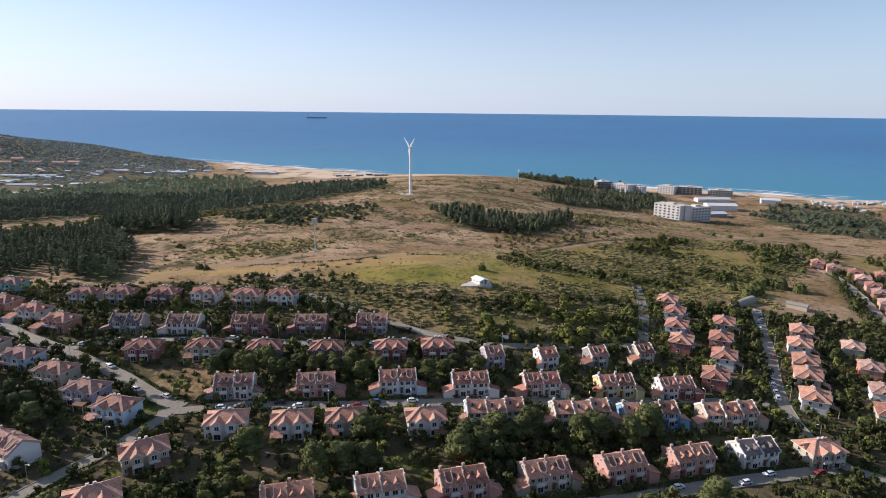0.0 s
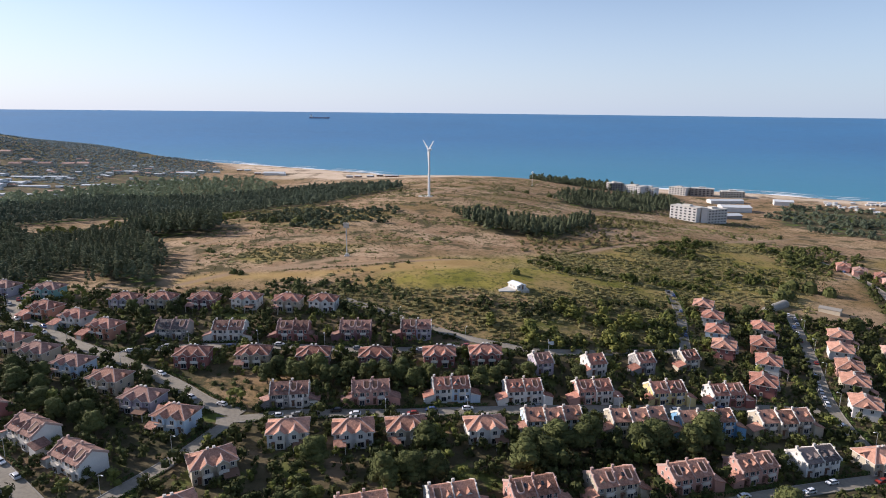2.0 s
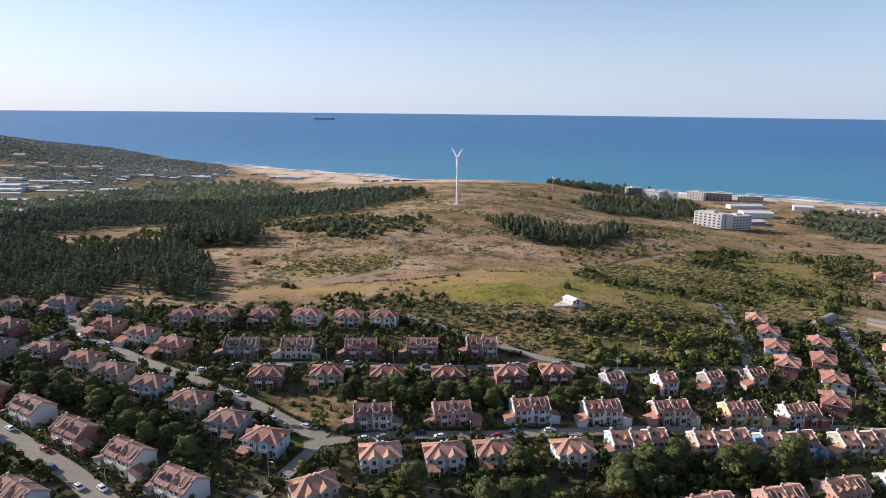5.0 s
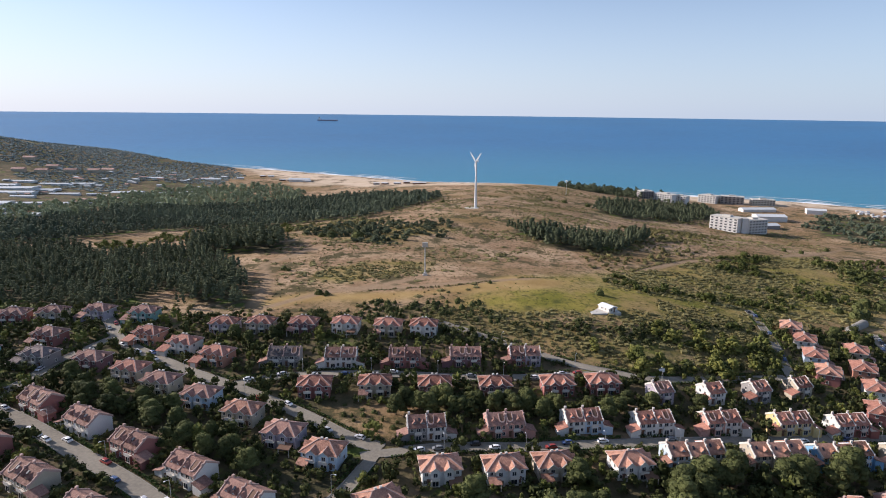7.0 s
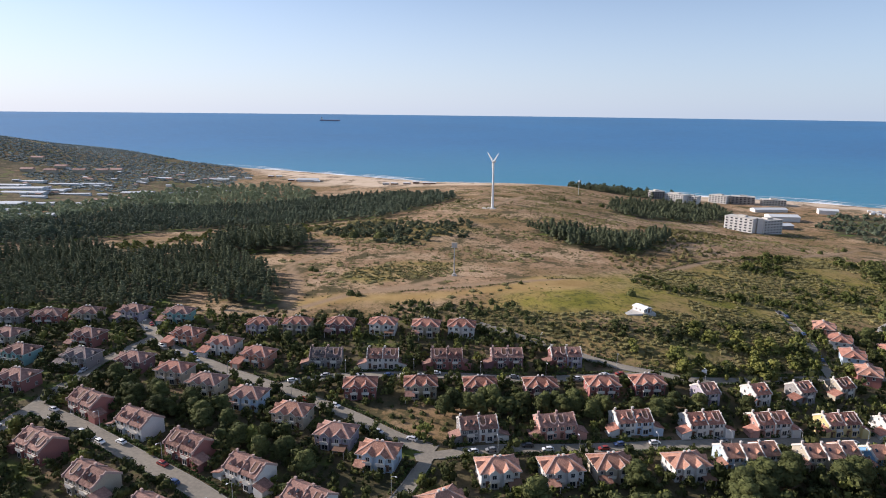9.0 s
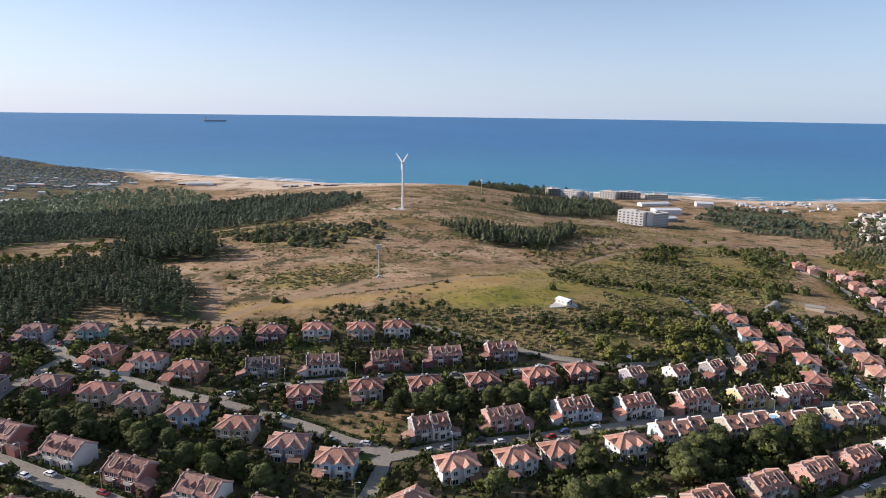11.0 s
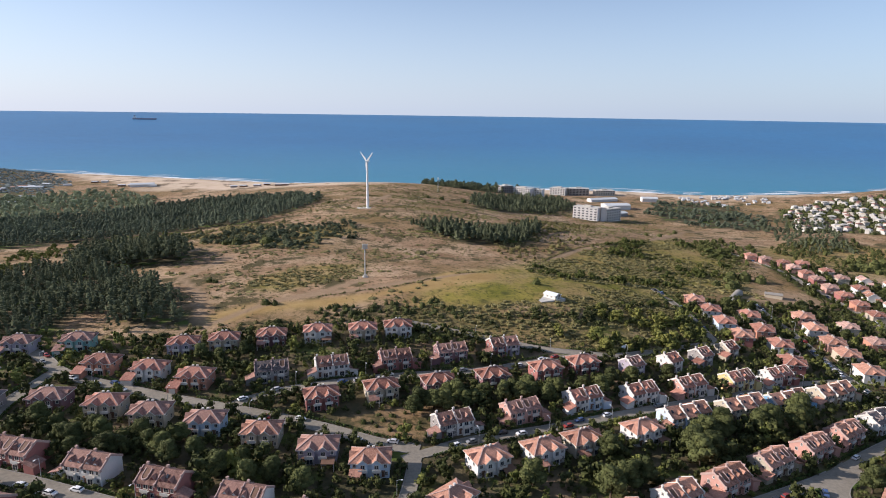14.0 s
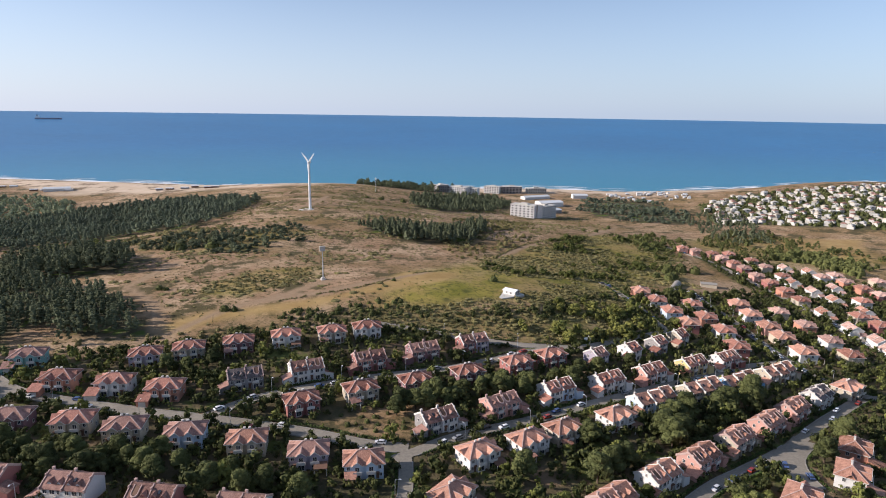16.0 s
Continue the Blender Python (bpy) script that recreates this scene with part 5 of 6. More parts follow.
for x, y in zip(gx, gy):
    clear = 99.0
    for inv, more in boxes:
        q = inv @ Vector((x, y, 0))
        if abs(q.x) < 30 and abs(q.y) < 30:
            clear = min(clear, max(abs(q.x) - 6.7 - (3.2 if more else 0), (-q.y - 5.9) if q.y < 0 else (q.y - 5.0)))
    if clear < 1.1:
        continue
    grove = any(((x - c[0]) / rx) ** 2 + ((y - c[1]) / ry) ** 2 < 1 for c, rx, ry in GROVES)
    behind = houses[(np.abs(houses[:, 0] - x) < 9) & (houses[:, 1] > y) & (houses[:, 1] < y + 17)]
    spots.append((x, y, clear, grove, len(behind) > 0))
spots.sort(key=lambda s: s[1] + abs(s[0] + 49) * 0.25)
count, shrubs, low = 0, [], []
BIG = [(4, 183), (12, 186), (25, 197), (46, 200), (64, 199), (57, 158), (79, 166), (-40, 171), (-32, 174), (-25, 175), (-89, 238), (-83, 236), (-76, 241), (-69, 236), (-61, 241), (-51, 240), (-39, 242), (-29, 241), (-45, 236), (13, 244),
       (-28, 193), (-63, 182), (-216, 233), (-207, 238), (-200, 224), (-191, 232), (-183, 221), (-178, 229), (-189, 243), (-227, 247), (-212, 226), (-177, 300), (-169, 296), (-158, 300), (17, 197), (7, 191), (29, 203), (52, 202), (72, 206), (3, 245), (35, 247),
       (192, 290), (155, 283), (139, 214), (166, 342), (156, 352), (-165, 205), (-155, 199), (-147, 203), (-138, 192)]
BIG += [(-92 + 6.5 * k, 233.5 + (k * 5) % 9) for k in range(16)] + [(-220 + 8 * k, 243 - 4.2 * k - 7 * (k % 2)) for k in range(10)]
for x, y in BIG:
    if min(near(x, y, pts) - wd / 2 for pts, wd in STREETS) > 2 and min(max(abs((inv @ Vector((x, y, 0))).x) - 6.5 - more * 0.4, abs((inv @ Vector((x, y, 0))).y) - 5) for inv, more in boxes) > 2:
        tree(x, y, "broad", float(rng.uniform(1.05, 1.4) if 0 < x < 80 and y < 212 else rng.uniform(0.95, 1.25) if x > -100 and y < 220 else rng.uniform(0.7, 0.98)), 0)
        count += 1
spots = [s for s in spots if min((s[0] - b[0]) ** 2 + (s[1] - b[1]) ** 2 for b in BIG) > 9]
for x, y, clear, grove, behind in spots:
    tone = int(rng.choice([0, 0, 0, 1, 1, 2], p=[0.3, 0.25, 0.2, 0.12, 0.07, 0.06]))
    if count < 300 and (grove or clear > 2.0) and rng.random() < (0.7 if grove else 0.4):
        if grove and clear > 3.0 and y < 246 and rng.random() < 0.6:
            tree(x, y, "umbrella", float(rng.uniform(0.6, 0.95)), 0)
        elif rng.random() < 0.09:
            tree(x, y, "tall", float(rng.uniform(0.6, 1.0)), 0)
        else:
            tree(x, y, "round", float(rng.uniform(1.15, 1.55) if grove else rng.uniform(0.6, 0.9) if behind else rng.uniform(0.8, 1.2)), tone)
        count += 1
    else:
        u = rng.random()
        if u < 0.08 and not grove:
            continue  # open ground: lawn, path or bare soil
        r = (rng.uniform(1.0, 1.9) if u < 0.36 else rng.uniform(1.9, 3.2) if u < 0.76 else rng.uniform(3.0, 4.6)) * (0.75 if behind else 1.0)
        (shrubs if rng.random() < 0.82 else low).append((x, y, r * (1.35 if grove else 1), r * rng.uniform(1.3, 2.0) * (1.25 if grove else 1)))


def thick_growth(name, spots, material, label, lumps=5, leaves=110):
    """Garden growth past counting: small lumpy crowns joined into one mesh."""
    return set_out(name, [(x, y, r * 1.05, tall * 0.82) for x, y, r, tall in spots], crown_forms(8, 1.0, 1.75, lumps, leaves, 0.115, "round"), material, label, "shrubs", 0.38)


thick_growth("garden_greenery", shrubs, M["leaf_dark"], "dark green bushes and small trees filling the gardens")
near_walls = []
for inv, more in boxes:
    m_ = inv.inverted()
    wide = 11.0 if more else 7.5
    for k in range(15 if more else 11):
        q = m_ @ Vector((rng.uniform(-wide, wide), -rng.uniform(6.4, 9.5), 0)) if rng.random() < 0.75 else m_ @ Vector((rng.choice((-1, 1)) * rng.uniform(wide + 0.6, wide + 2.5), rng.uniform(-5, 6), 0))
        if min(near(q.x, q.y, pts) - wd / 2 for pts, wd in STREETS) > 1.2:
            near_walls.append((q.x, q.y, rng.uniform(0.9, 1.9) * (1.4 if more else 1), rng.uniform(1.5, 3.8) * (1.6 if more else 1)))
thick_growth("garden_greenery", near_walls, M["leaf_dark"], "dark green shrubs close under the house walls", 3, 54)
px, py = scatter(LOT, 4.5, 0.6)
clumps("lot_scrub", [(a, b, rng.uniform(0.7, 1.8), rng.uniform(0.7, 2.2)) for a, b in zip(px, py)], 60, 0.22, M["leaf_dark"], "weedy scrub on the empty brown plot", "shrubs")
thick_growth("garden_greenery", low, M["leaf_mid"], "bright green bushes in the gardens")


def hedge(points, side, width):
    """A clipped hedge along a street, with gaps."""
    path = along(points, 1.2)
    cen, nor, siz = [], [], []
    for k, (q, d) in enumerate(path):
        s = Vector((d.y, -d.x)) * side
        p = q + s * (width / 2 + 1.3)
        if noise.noise((p.x * 0.07, p.y * 0.07, 1)) < -0.12 or any(near(p.x, p.y, o) < w / 2 + 0.8 for o, w in STREETS if o is not points):
            continue
        v = directions(14, -0.2)
        cen.append(np.array([p.x, p.y, h(p.x, p.y) + 0.5]) + v * np.array([0.75, 0.75, 0.9]))
        nor.append(v)
        siz.append(rng.uniform(0.22, 0.45, 14))
    if cen:
        me = quads_mesh("hedge", np.concatenate(cen), np.concatenate(nor), np.concatenate(siz), M["hedge"])
        tagged(new("hedge", me), "dark green clipped hedge along a street", "hedge", kind="stuff")


for pts, wd in STREETS:
    for sd in (-1, 1):
        hedge(pts, sd, wd)


# ---- landmarks in the field ----
def tube_mesh(profile, n=16):
    g = Geo()
    for (r0, z0), (r1, z1) in zip(profile, profile[1:]):
        g.tube(r0, r1, z0, z1, n)
    return g


def wind_turbine(x, y, hub):
    t = tagged(stand("wind_turbine", x, y, -38), "tall white three-bladed wind turbine on a hilltop", "wind turbine")
    piece("tower", shape("tower", lambda: tube_mesh([(1.5, -1.5), (1.15, hub * 0.5), (0.8, hub - 0.7)])), M["steelwhite"], t)
    piece("base", shape("turbine_base", lambda: Geo().tube(4.0, 3.8, -1.0, 0.35, 16)), M["concrete"], t)
    piece("nacelle", shape("nacelle", lambda: Geo().prism_x([(-2.6, -0.8), (2.6, -0.9), (2.9, 0.3), (2.2, 1.0), (-2.4, 0.9)], -0.95, 0.95)), M["steelwhite"], t, (0, 0.8, hub))
    hub_ob = piece("hub", shape("hub", lambda: Geo().add(*cone_y(0.9, 1.5))), M["steelwhite"], t, (0, -1.8, hub))
    for ang in (38, -36, 178):
        g = piece("blade", shape("blade", lambda: Geo().add([(-0.5, 0, 0.6), (0.5, 0, 0.6), (1.35, 0.1, 3.0), (0.4, 0.05, 12.2), (-0.25, 0.05, 12.2), (-0.55, 0, 3.0), (-0.4, 0.5, 0.6), (0.4, 0.5, 0.6), (0.5, 0.5, 3.0), (0.1, 0.3, 12.2)],
                  [(0, 1, 2, 5), (5, 2, 3, 4), (6, 7, 8), (0, 6, 9, 4, 5), (1, 7, 8, 2), (2, 8, 9, 3), (6, 8, 9), (0, 1, 7, 6), (3, 9, 4)])), M["steelwhite"], t, (0, -2.0, hub))
        g.rotation_euler = (0, radians(ang), 0)


def cone_y(r, length):
    n = 10
    ring = [(r * math.cos(2 * math.pi * k / n), 0, r * math.sin(2 * math.pi * k / n)) for k in range(n)]
    return ring + [(x * 0.6, -length * 0.6, z * 0.6) for x, y, z in ring] + [(0, -length, 0)], [(k, (k + 1) % n, n + (k + 1) % n, n + k) for k in range(n)] + [(n + k, n + (k + 1) % n, 2 * n) for k in range(n)] + [tuple(range(n))]


wind_turbine(-37.5, 689.3, 50.9)


def light_mast(x, y, tall, head=True):
    t = tagged(stand("light_mast", x, y, 0), "tall grey steel mast with a square panel head", "mast")
    piece("pole", shape("mast_pole_%g" % tall, lambda: tube_mesh([(0.42, -1), (0.34, tall * 0.6), (0.28, tall)], 10)), M["metal"], t)
    piece("foot", shape("mast_foot", lambda: Geo().box(-1.6, 1.6, -1.6, 1.6, -0.6, 0.35).box(-1.0, 1.0, -1.0, 1.0, 0.35, 1.4)), M["concrete"], t)
    if head:
        piece("panel_head", shape("mast_head", lambda: Geo().box(-1.7, 1.7, -0.5, 0.5, tall - 1.2, tall + 1.5).box(-1.9, 1.9, -0.65, 0.65, tall + 1.5, tall + 1.7).box(-1.9, 1.9, -0.65, 0.65, tall - 1.4, tall - 1.2)), M["concrete"], t)


light_mast(-85.2, 401.5, 20.1)
wm = tagged(stand("radio_mast", 112.2, 941.8, 0), "thin pale mast with a white ball head", "mast")
piece("pole", shape("radio_pole", lambda: tube_mesh([(0.35, -1), (0.25, 19)], 8)), M["metal"], wm)
piece("ball_head", shape("radio_ball", lambda: tube_mesh([(0.5, 18.5), (1.5, 19.2), (1.7, 20.2), (1.4, 21.2), (0.4, 21.8)], 10)), M["steelwhite"], wm)

hut = tagged(stand("field_hut", 19.3, 341.5, 28, h(19.3, 341.5) + 0.5), "small white gabled hut on a concrete pad", "hut")
piece("wall", shape("hut_wall", lambda: Geo().box(-2.9, 2.9, -4.3, 4.3, -2.5, 2.3).prism_y([(-2.9, 2.3), (2.9, 2.3), (0, 3.2)], -4.28, 4.28)), M["white"], hut)
piece("roof", shape("hut_roof", lambda: Geo().prism_y([(-3.3, 2.2), (0, 3.2), (3.3, 2.2), (3.3, 2.4), (0, 3.45), (-3.3, 2.4)], -4.7, 4.7)), M["steelwhite"], hut)
piece("door", shape("door", None), M["wood"], hut, (0.9, -4.3, 0))
openings(hut, [(1.2, 1.1, -1.3, -4.3, 1.5, 0), (1.0, 1.0, -2.9, -1.5, 1.5, -90), (1.0, 1.0, -2.9, 1.5, 1.5, -90)])
pad = tagged(stand("hut_pad", 16.5, 340.5, 8, h(16.5, 340.5) + 0.1), "pale concrete pad round the white hut", "pad", kind="structure")
piece("slab", shape("pad", lambda: Geo().box(-8.5, 8.5, -5.4, 4.6, -3, 0.35)), M["concrete"], pad)
tp = tagged(stand("turbine_pad", -41.5, 689.3, 10, h(-41.5, 689.3) - 0.2), "pale gravel apron round the wind turbine", "pad", kind="structure")
piece("slab", shape("gravel", lambda: Geo().tube(9, 8, -2, 0.3, 18)), M["concrete"], tp)

shed = tagged(stand("barrel_shed", 188.5, 381, -52), "long grey round-roofed shed on bare earth", "shed")
arch = [(2.9 * math.cos(a), 0.5 + 2.5 * math.sin(a)) for a in [math.pi * k / 10 for k in range(11)]]
piece("roof", shape("barrel", lambda: Geo().prism_y([(2.9, -1.5)] + arch + [(-2.9, -1.5)], -13, 13)), M["kerb"], shed)
piece("door", shape("shed_door", lambda: Geo().box(-1.2, 1.2, -0.08, 0, -0.3, 2.3)), M["metal"], shed, (0, -13, 0))
sb = tagged(stand("storage_building", 223.3, 380.6, -42), "low weathered grey storage building on bare earth", "shed")
piece("wall", shape("store_wall", lambda: Geo().box(-6, 6, -3, 3, -2, 2.8)), M["cream"], sb)
piece("roof", shape("store_roof", lambda: Geo().prism_x([(-3.4, 2.7), (3.4, 2.7), (3.4, 2.9), (0, 3.9), (-3.4, 2.9)], -6.3, 6.3)), M["kerb"], sb)

bs = tagged(stand("street_board", 27.4, 273.9, 10), "small grey notice board on posts beside the lane", "sign")
piece("board", shape("board", lambda: Geo().box(-1.3, 1.3, -0.12, 0.12, 1.6, 3.2)), M["steelwhite"], bs)
for sx in (-1, 1):
    piece("post", shape("board_post", lambda: Geo().tube(0.07, 0.07, -0.5, 1.7, 6)), M["metal"], bs, (sx, 0, 0))


def street_lamp(x, y, rot):
    ob = tagged(stand("street_lamp", x, y, rot), "slender grey street lamp with a curved arm", "street lamp", "street lamps")
    piece("pole", shape("lamp_pole", lambda: tube_mesh([(0.11, -0.5), (0.07, 6.4)], 6)), M["metal"], ob)
    piece("arm", shape("lamp_arm", lambda: Geo().strip((0, 0, 6.35), (0, -1.4, 6.7), 0.1, 0.09)), M["metal"], ob)
    piece("lantern", shape("lantern", lambda: Geo().prism_x([(-2.0, 6.62), (-1.3, 6.62), (-1.35, 6.8), (-1.9, 6.8)], -0.16, 0.16)), M["steelwhite"], ob)


for pts, wd, gap, sd in ((LOWER, 4.6, 30, 1), (UPPER, 4.6, 30, -1), (MAIN, 5.8, 36, 1), (DIAGONAL, 4.0, 38, 1), (AVENUE, 5.0, 34, -1), (LANE, 4.4, 25, 1), (PARKING, 6.5, 35, -1)):
    for q, d in along(pts, gap)[1:-1]:
        s = Vector((d.y, -d.x)) * sd
        p = q + s * (wd / 2 + 0.7)
        street_lamp(p.x, p.y, math.degrees(math.atan2(s.y, s.x)) + 90 + 180 if sd > 0 else math.degrees(math.atan2(s.y, s.x)) - 90)


# ---- parked cars ----
def car(x, y, rot, k):
    paint = CARS[k]
    ob = tagged(stand("car", x, y, rot, h(x, y) + 0.23), "parked %s hatchback at the kerb" % ("white", "grey", "black", "silver", "red", "blue")[k], "car", "parked cars")
    piece("body", shape("car_body", lambda: Geo().prism_y([(-2.1, 0.3), (2.1, 0.3), (2.15, 0.75), (1.2, 0.95), (-1.9, 1.0), (-2.12, 0.8)], -0.85, 0.85)), paint, ob)
    cabin = lambda a, b, y0, z0, z1: Geo().add([(-a, -y0, z0), (b, -y0, z0), (b, y0, z0), (-a, y0, z0), (-a + 0.35, -y0 + 0.15, z1), (b - 0.65, -y0 + 0.15, z1), (b - 0.65, y0 - 0.15, z1), (-a + 0.35, y0 - 0.15, z1)], [(4, 5, 6, 7), (0, 1, 5, 4), (1, 2, 6, 5), (2, 3, 7, 6), (3, 0, 4, 7)])
    piece("cabin", shape("car_cabin", lambda: cabin(1.8, 1.15, 0.8, 0.95, 1.42)), M["glass"], ob)
    piece("car_roof", shape("car_roof", lambda: cabin(1.5, 0.68, 0.69, 1.38, 1.5)), paint, ob)
    for wx in (-1.3, 1.35):
        for wy in (-0.78, 0.78):
            wh = piece("wheel", shape("wheel", lambda: Geo().tube(0.31, 0.31, -0.1, 0.1, 10)), M["rubber"], ob, (wx, wy, 0.31))
            wh.rotation_euler = (radians(90), 0, 0)


crng = random.Random(12)
for pts, wd, gap, odds in ((MAIN, 5.8, 6.5, 0.4), (LOWER, 4.6, 7.0, 0.35), (UPPER, 4.6, 7.0, 0.38), (AVENUE, 5.0, 6.2, 0.5), (PARKING, 6.5, 5.6, 0.62), (COURT, 5.0, 6.0, 0.5), (WEST, 5.0, 7, 0.3), (CLIMB, 4.6, 6.5, 0.35), (OUTER, 5.5, 9, 0.4), (YARD, 9.0, 6, 0.9)):
    for q, d in along(pts, gap)[1:-1]:
        if crng.random() < odds:
            sd = crng.choice((-1, 1))
            s = Vector((d.y, -d.x)) * sd
            p = q + s * (wd / 2 - 1.15)
            if any(o is not pts and near(p.x, p.y, o) < w / 2 + 3 for o, w in STREETS):
                continue
            car(p.x, p.y, math.degrees(math.atan2(d.y, d.x)) + (180 if crng.random() < 0.5 else 0), crng.choice((0, 0, 0, 1, 2, 3, 3, 4, 5)))


# ---- hotels and sheds by the shore ----
def block(name, x, y, rot, w, d, floors, wall, label, cols=6, storey=3.1, bays=1):
    """A flat-roofed block with rows of windows and balcony slabs."""
    e = floors * storey
    b = tagged(stand(name, x, y, rot), label, "building")
    piece("wall", shape("block_%g_%g_%d" % (w, d, floors), lambda: Geo().box(-w / 2, w / 2, -d / 2, d / 2, -4, e)), M[wall], b)
    piece("roof", shape("block_roof_%g_%g_%d" % (w, d, floors), lambda: Geo().box(-w / 2 - 0.4, w / 2 + 0.4, -d / 2 - 0.4, d / 2 + 0.4, e, e + 0.5).box(-w * 0.15, w * 0.15, -d * 0.2, d * 0.2, e + 0.5, e + 2.4)), M["concrete"], b)
    for f in range(floors):
        for k in range(cols):
            px_ = -w / 2 + w * (k + 0.5) / cols
            wn_ = piece("window", shape("block_window_%g" % (w / cols), lambda: Geo().box(-w / cols * 0.24, w / cols * 0.24, -0.1, 0.05, -0.6, 0.9)), M["glass"], b, (px_, -d / 2, f * storey + 1.8))
        for k in range(bays):
            bw = w / bays - (0.6 if bays == 1 else 2.2)
            piece("balcony", shape("block_slab_%g" % bw, lambda: Geo().prism_x([(-1.1, 0), (0, 0), (0, 0.15), (-0.98, 0.15), (-0.98, 0.95), (-1.1, 0.95)], -bw / 2, bw / 2)), M[wall], b, (w * ((k + 0.5) / bays - 0.5), -d / 2, f * storey + 0.2))
        for k in range(3):
            piece("window", shape("block_side_%g" % d, lambda: Geo().box(-d * 0.07, d * 0.07, -0.08, 0.05, -0.7, 0.8)), M["glass"], b, (-w / 2, -d / 2 + d * (k + 0.5) / 3, f * storey + 1.8), -90)
    return b


block("hotel", 289, 791, -50, 36, 18, 5, "white", "white five-storey hotel wing with rows of balconies", 6, 3.5, 6)
block("hotel", 320, 788, 20, 30, 20, 5, "white", "white five-storey hotel wing with a shaded front", 6, 3.5)
tower = tagged(stand("stair_tower", 306, 779, -8), "plain white stair tower joining two hotel wings", "building")
piece("wall", shape("stair", lambda: Geo().box(-3.6, 3.6, -3.6, 3.6, -5, 18.4)), M["white"], tower)
piece("roof", shape("stair_roof", lambda: Geo().box(-3.9, 3.9, -3.9, 3.9, 18.4, 18.9)), M["concrete"], tower)
block("hotel", 266, 1050, 8, 22, 18, 4, "grey", "grey three-storey block beside the pine grove", cols=5)
block("hotel", 296.5, 1038, -48, 34, 22, 4, "white", "white curved-plan hotel above the beach", cols=8)
block("hotel", 321, 1034, -40, 22, 20, 4, "white", "white hotel end block above the beach", cols=5)
block("hotel", 390, 1086, -45, 30, 20, 4, "white", "white hotel block near the shore", cols=6)
block("hotel", 424.6, 1074, -24, 37, 20, 4, "grey", "grey shaded hotel block near the shore", cols=6)
block("hotel", 470, 1060, -14, 36, 20, 3, "town", "long pale beach hotel behind the sheds", cols=8)


def hall(x, y, rot, w, d, e, wall, label, rise=2.5):
    b = tagged(stand("hall", x, y, rot), label, "shed", "long sheds and glasshouses")
    piece("wall", shape("hall_%g_%g_%g" % (w, d, e), lambda: Geo().box(-w / 2, w / 2, -d / 2, d / 2, -3, e)), M[wall], b)
    piece("roof", shape("hall_roof_%g_%g_%g" % (w, d, e), lambda: Geo().prism_x([(-d / 2 - 0.5, e - 0.1), (d / 2 + 0.5, e - 0.1), (d / 2 + 0.5, e + 0.2), (0, e + rise), (-d / 2 - 0.5, e + 0.2)], -w / 2 - 0.5, w / 2 + 0.5)), ROOFS["pale"] if wall == "cream" else M["sheeting"], b)


hall(405, 908.9, -6, 41, 24, 7, "white", "big white metal-roofed sports hall by the hotels")
hall(429.4, 994.3, 4, 54, 15, 4, "white", "long low white shed near the shore")
hall(512.4, 976, -20, 27, 17, 6, "white", "white gabled building above the beach")
hall(366, 841.8, 10, 32, 15, 4, "grey", "low grey annex beside the hotel")
for x, y, w, d in [(-832, 1128, 56, 17), (-769, 1128, 54, 15), (-732, 1153, 44, 15), (-799, 1049, 85, 29), (-762, 1006, 73, 24), (-745, 1059, 37, 12), (-695, 1031, 49, 12), (-625, 1098, 54, 22), (-667, 1281, 49, 15), (-561, 1325, 41, 17), (-617, 925, 54, 12), (-695, 854, 61, 29), (-659, 886, 37, 15), (-640, 769, 49, 24), (-583, 747, 54, 17), (-559, 1116, 39, 10), (-720, 964, 37, 12), (-830, 1074, 61, 22)]:
    hall(x, y, 4 + (x % 7) - 3, w * 0.95, d * 0.85, 1.8, "sheeting", "long white plastic glasshouse among far fields", 1.3)
hall(-366, 1285.9, 4, 41, 17, 4, "white", "white beach building on the sand")
for x, y in [(-897, 1226), (-859, 1237), (-821, 1269), (-870, 1291), (-952, 1347), (-788, 1293), (-771, 1316)]:
    hall(x, y, 3, 24, 11, 5.0, "pink" if y < 1050 else "cream", "far pale apartment block on the hillside", 3)
lowb = random.Random(3)
for k in range(60):
    x, y = lowb.uniform(-860, -480), lowb.uniform(960, 1400)
    hall(x, y, lowb.uniform(-20, 20), lowb.choice((7, 10, 14)), 6, 2.6, lowb.choice(("white", "cream", "grey")), "small far farm building among scrub", 1.2)
for x, y in [(-403, 1296), (-386, 1291), (-346, 1274), (-200, 1202), (-183, 1196), (-142, 1202), (-122, 1171), (-450, 1382), (-470, 1391), (-110, 1165), (-159, 1190)]:
    hall(x, y, lowb.uniform(-25, 25), 12, 7, 2.8, lowb.choice(("white", "grey", "wood")), "low beach hut on the sand", 1.0)
for k in range(56):
    x, y = lowb.uniform(575, 720), lowb.uniform(880, 1000)
    hall(x, y, lowb.uniform(-40, 40), 6, 3.5, 2.2, lowb.choice(("white", "white", "grey", "town")), "small pale camping cabin near the beach", 0.8)


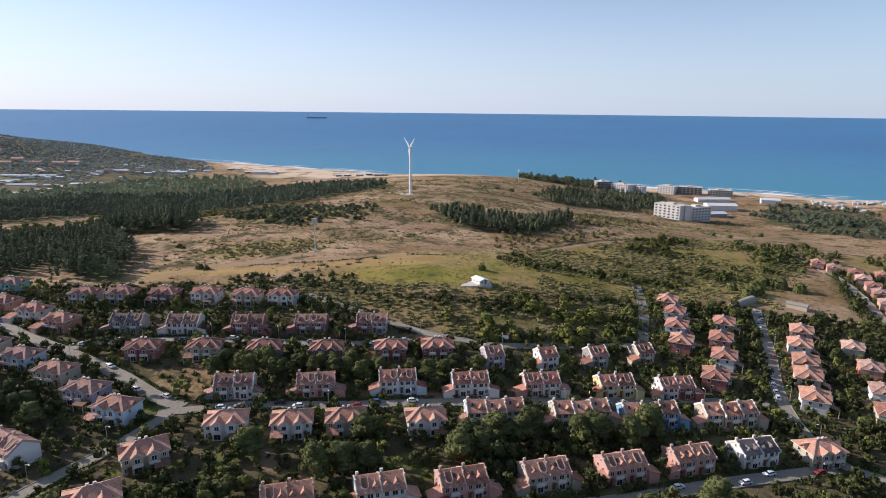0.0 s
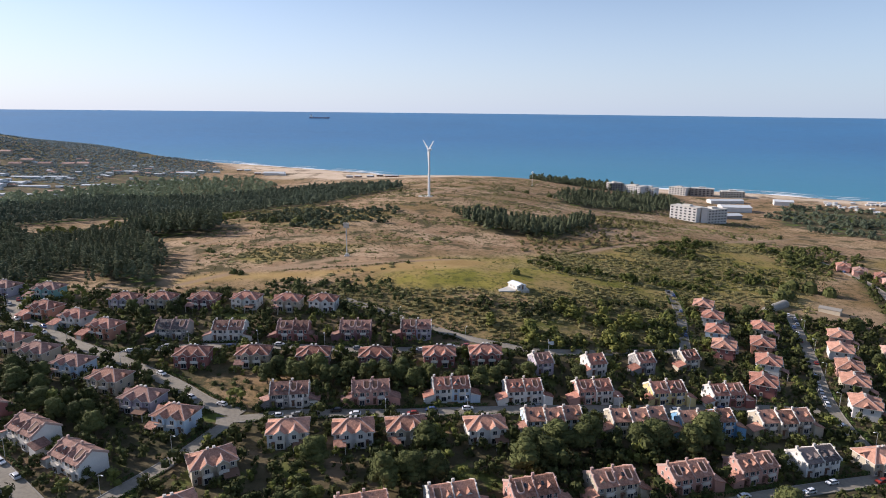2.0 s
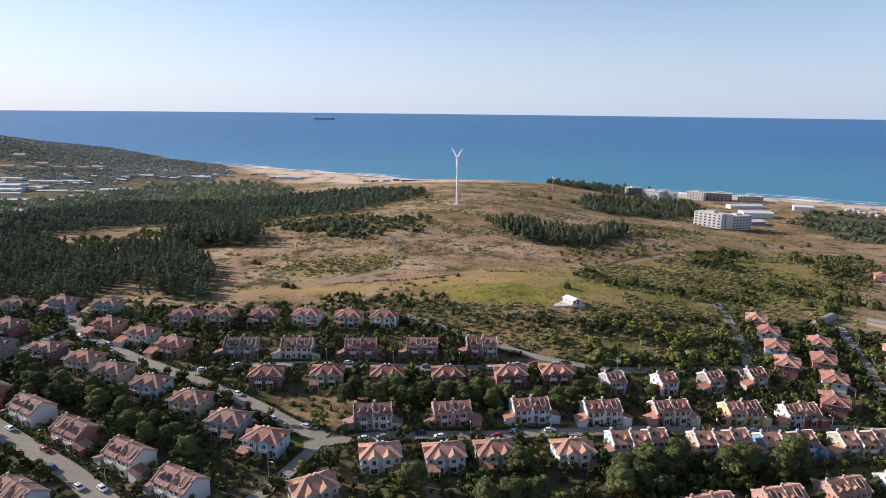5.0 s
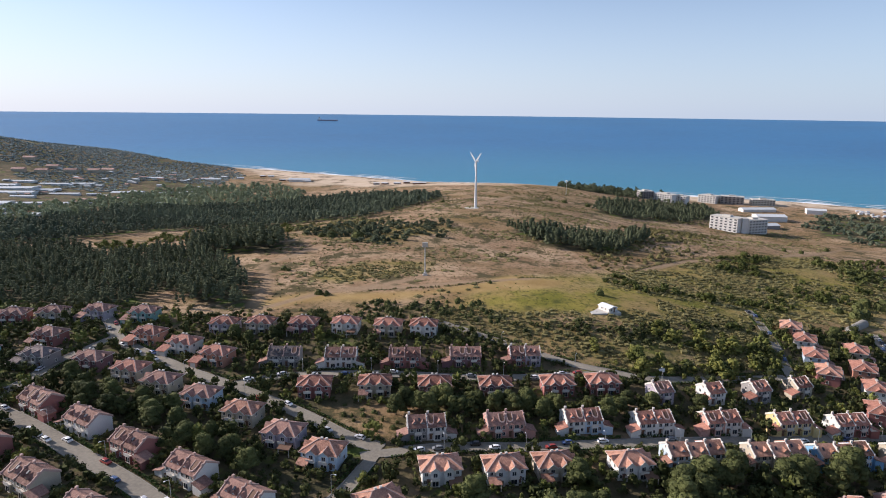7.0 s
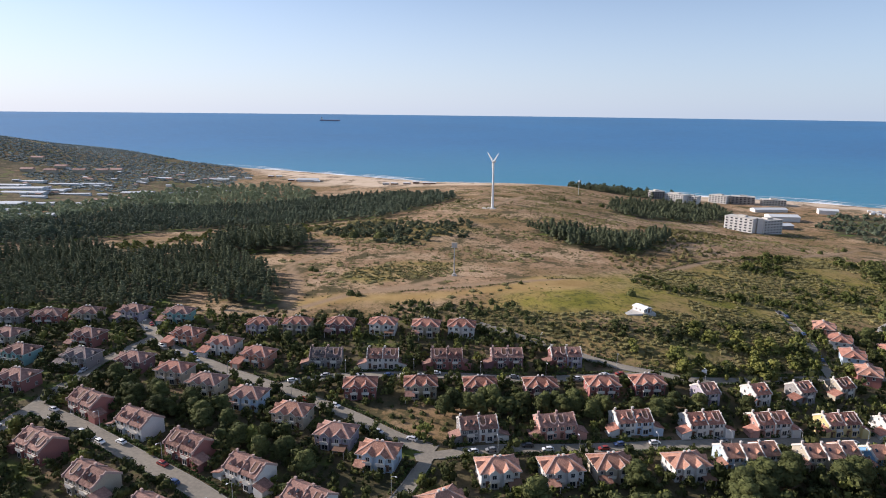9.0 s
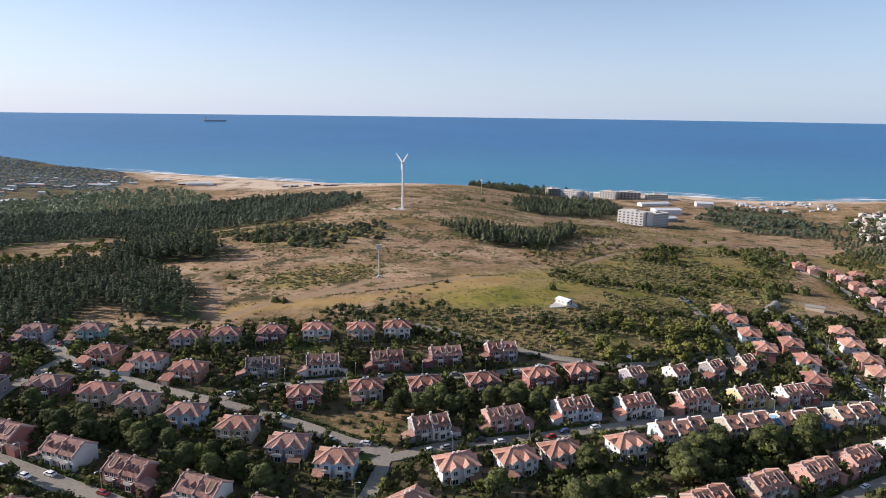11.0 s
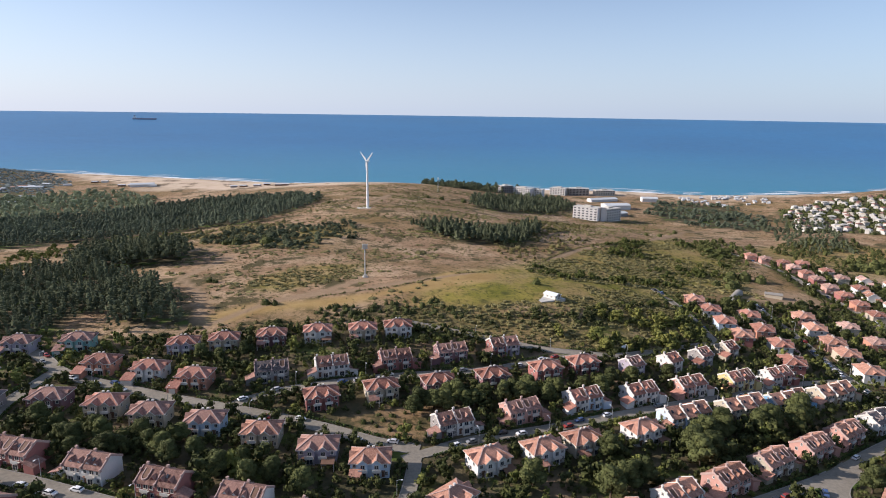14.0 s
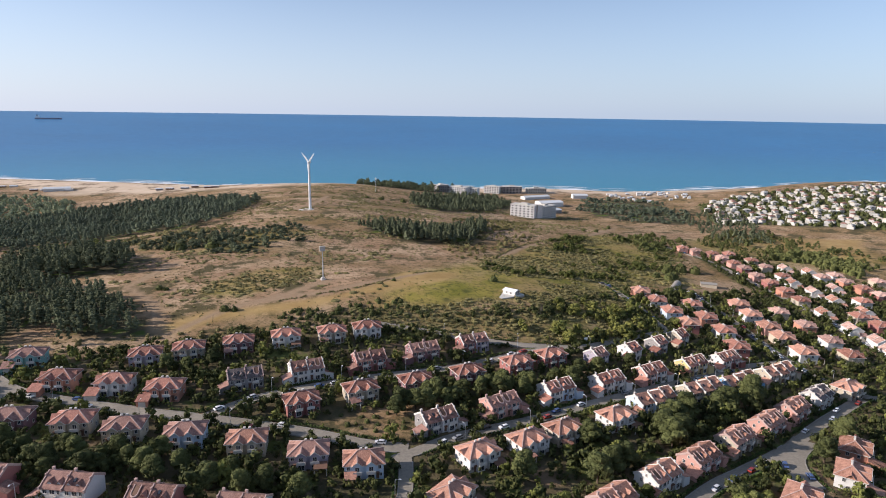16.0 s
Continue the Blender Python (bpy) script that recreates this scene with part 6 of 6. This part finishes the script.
def holiday_house(x, y, rot, k):
    w, d, e = (7.5, 6.5, 4.8) if k else (10, 6.5, 4.8)
    b = tagged(stand("holiday_house", x, y, rot), "white two-storey holiday house on a far hillside", "house", "white hillside town")
    piece("wall", shape("holiday_%d" % k, lambda: Geo().box(-w / 2, w / 2, -d / 2, d / 2, -4, e).box(-w / 2, 0, -d / 2 - 2, -d / 2, -4, 3.0)), M["town"], b)
    piece("roof", shape("holiday_roof_%d" % k, lambda: hip(w, d, e, 1.8, 0.4)), M["cream"] if k == 2 else ROOFS["brown"] if k == 1 else M["town"], b)
    if k != 1:
        piece("window", shape("holiday_window", lambda: Geo().box(-2.0, 2.0, -0.06, 0.05, -0.8, 0.8)), M["glass"], b, (0, -d / 2, 4.4))


tx, ty = scatter(TOWN, 15.5, 0.68, 4.0)
for k, (x, y) in enumerate(zip(tx, ty)):
    holiday_house(float(x), float(y), 20 + lowb.uniform(-45, 25), k % 3)


# ---- ships and surf ----
def ship(x, y, z, length, rot, label):
    b = tagged(stand("ship", x, y, rot, z), label, "ship")
    L = length
    # hull in pale lavender: the sea haze is put into its colour
    piece("hull", shape("hull_%g" % L, lambda: Geo().add([(-L / 2, -L * 0.06, 0), (L * 0.42, -L * 0.06, 0), (L * 0.42, L * 0.06, 0), (-L / 2, L * 0.06, 0), (L / 2, 0, 0), (-L / 2, -L * 0.07, L * 0.06), (L * 0.42, -L * 0.07, L * 0.06), (L * 0.42, L * 0.07, L * 0.06), (-L / 2, L * 0.07, L * 0.06), (L * 0.53, 0, L * 0.07)],
          [(5, 6, 9, 7, 8), (0, 1, 6, 5), (1, 4, 9, 6), (4, 2, 7, 9), (2, 3, 8, 7), (3, 0, 5, 8)])), M["lavender"], b)
    piece("bridge", shape("bridge_%g" % L, lambda: Geo().box(-L * 0.46, -L * 0.34, -L * 0.05, L * 0.05, L * 0.06, L * 0.15)), M["steelwhite"], b)
    piece("funnel", shape("funnel_%g" % L, lambda: Geo().box(-L * 0.43, -L * 0.38, -L * 0.015, L * 0.015, L * 0.15, L * 0.19)), M["grey"], b)


for x, y, L, words in [(-805, 4060, 125, "long cargo ship far out at sea, coloured pale for haze"), (2218, 1800, 14, "small boat off the shore"), (2318, 1622, 18, "small boat off the shore")]:
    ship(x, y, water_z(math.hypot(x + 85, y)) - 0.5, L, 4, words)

M["foam"] = mat("sea_foam", (0.75, 0.77, 0.78), 0.9, 0.1, 0.05, 1)


def surf(off, thick, seed):
    """A broken line of foam that follows the shore."""
    pts = along([c for c in COAST if -1100 < c[0] < 1500], 8.0)
    co, faces, last = [], [], None
    for q, d in pts:
        n = Vector((-d.y, d.x))
        k = noise.noise((q.x * 0.012, q.y * 0.012, seed))
        w = thick * max(0.0, k + 0.2 + 0.5 * noise.noise((q.x * 0.05, seed, 0)))
        c = q + n * (off + 9 * noise.noise((q.x * 0.02, seed, 4)))
        if w > 0.4:
            a = c - n * w
            b = c + n * w
            co += [(a.x, a.y, SEA + 0.35), (b.x, b.y, SEA + 0.35)]
            i = len(co)
            if last == i - 2:
                faces.append((i - 4, i - 3, i - 1, i - 2))
            last = i
        else:
            last = None
    tagged(mesh_ob("surf", co, faces, M["foam"]), "white surf breaking along the sandy shore", "surf", kind="stuff")


surf(4, 13, 1)
surf(22, 8, 2)
surf(46, 5, 3)
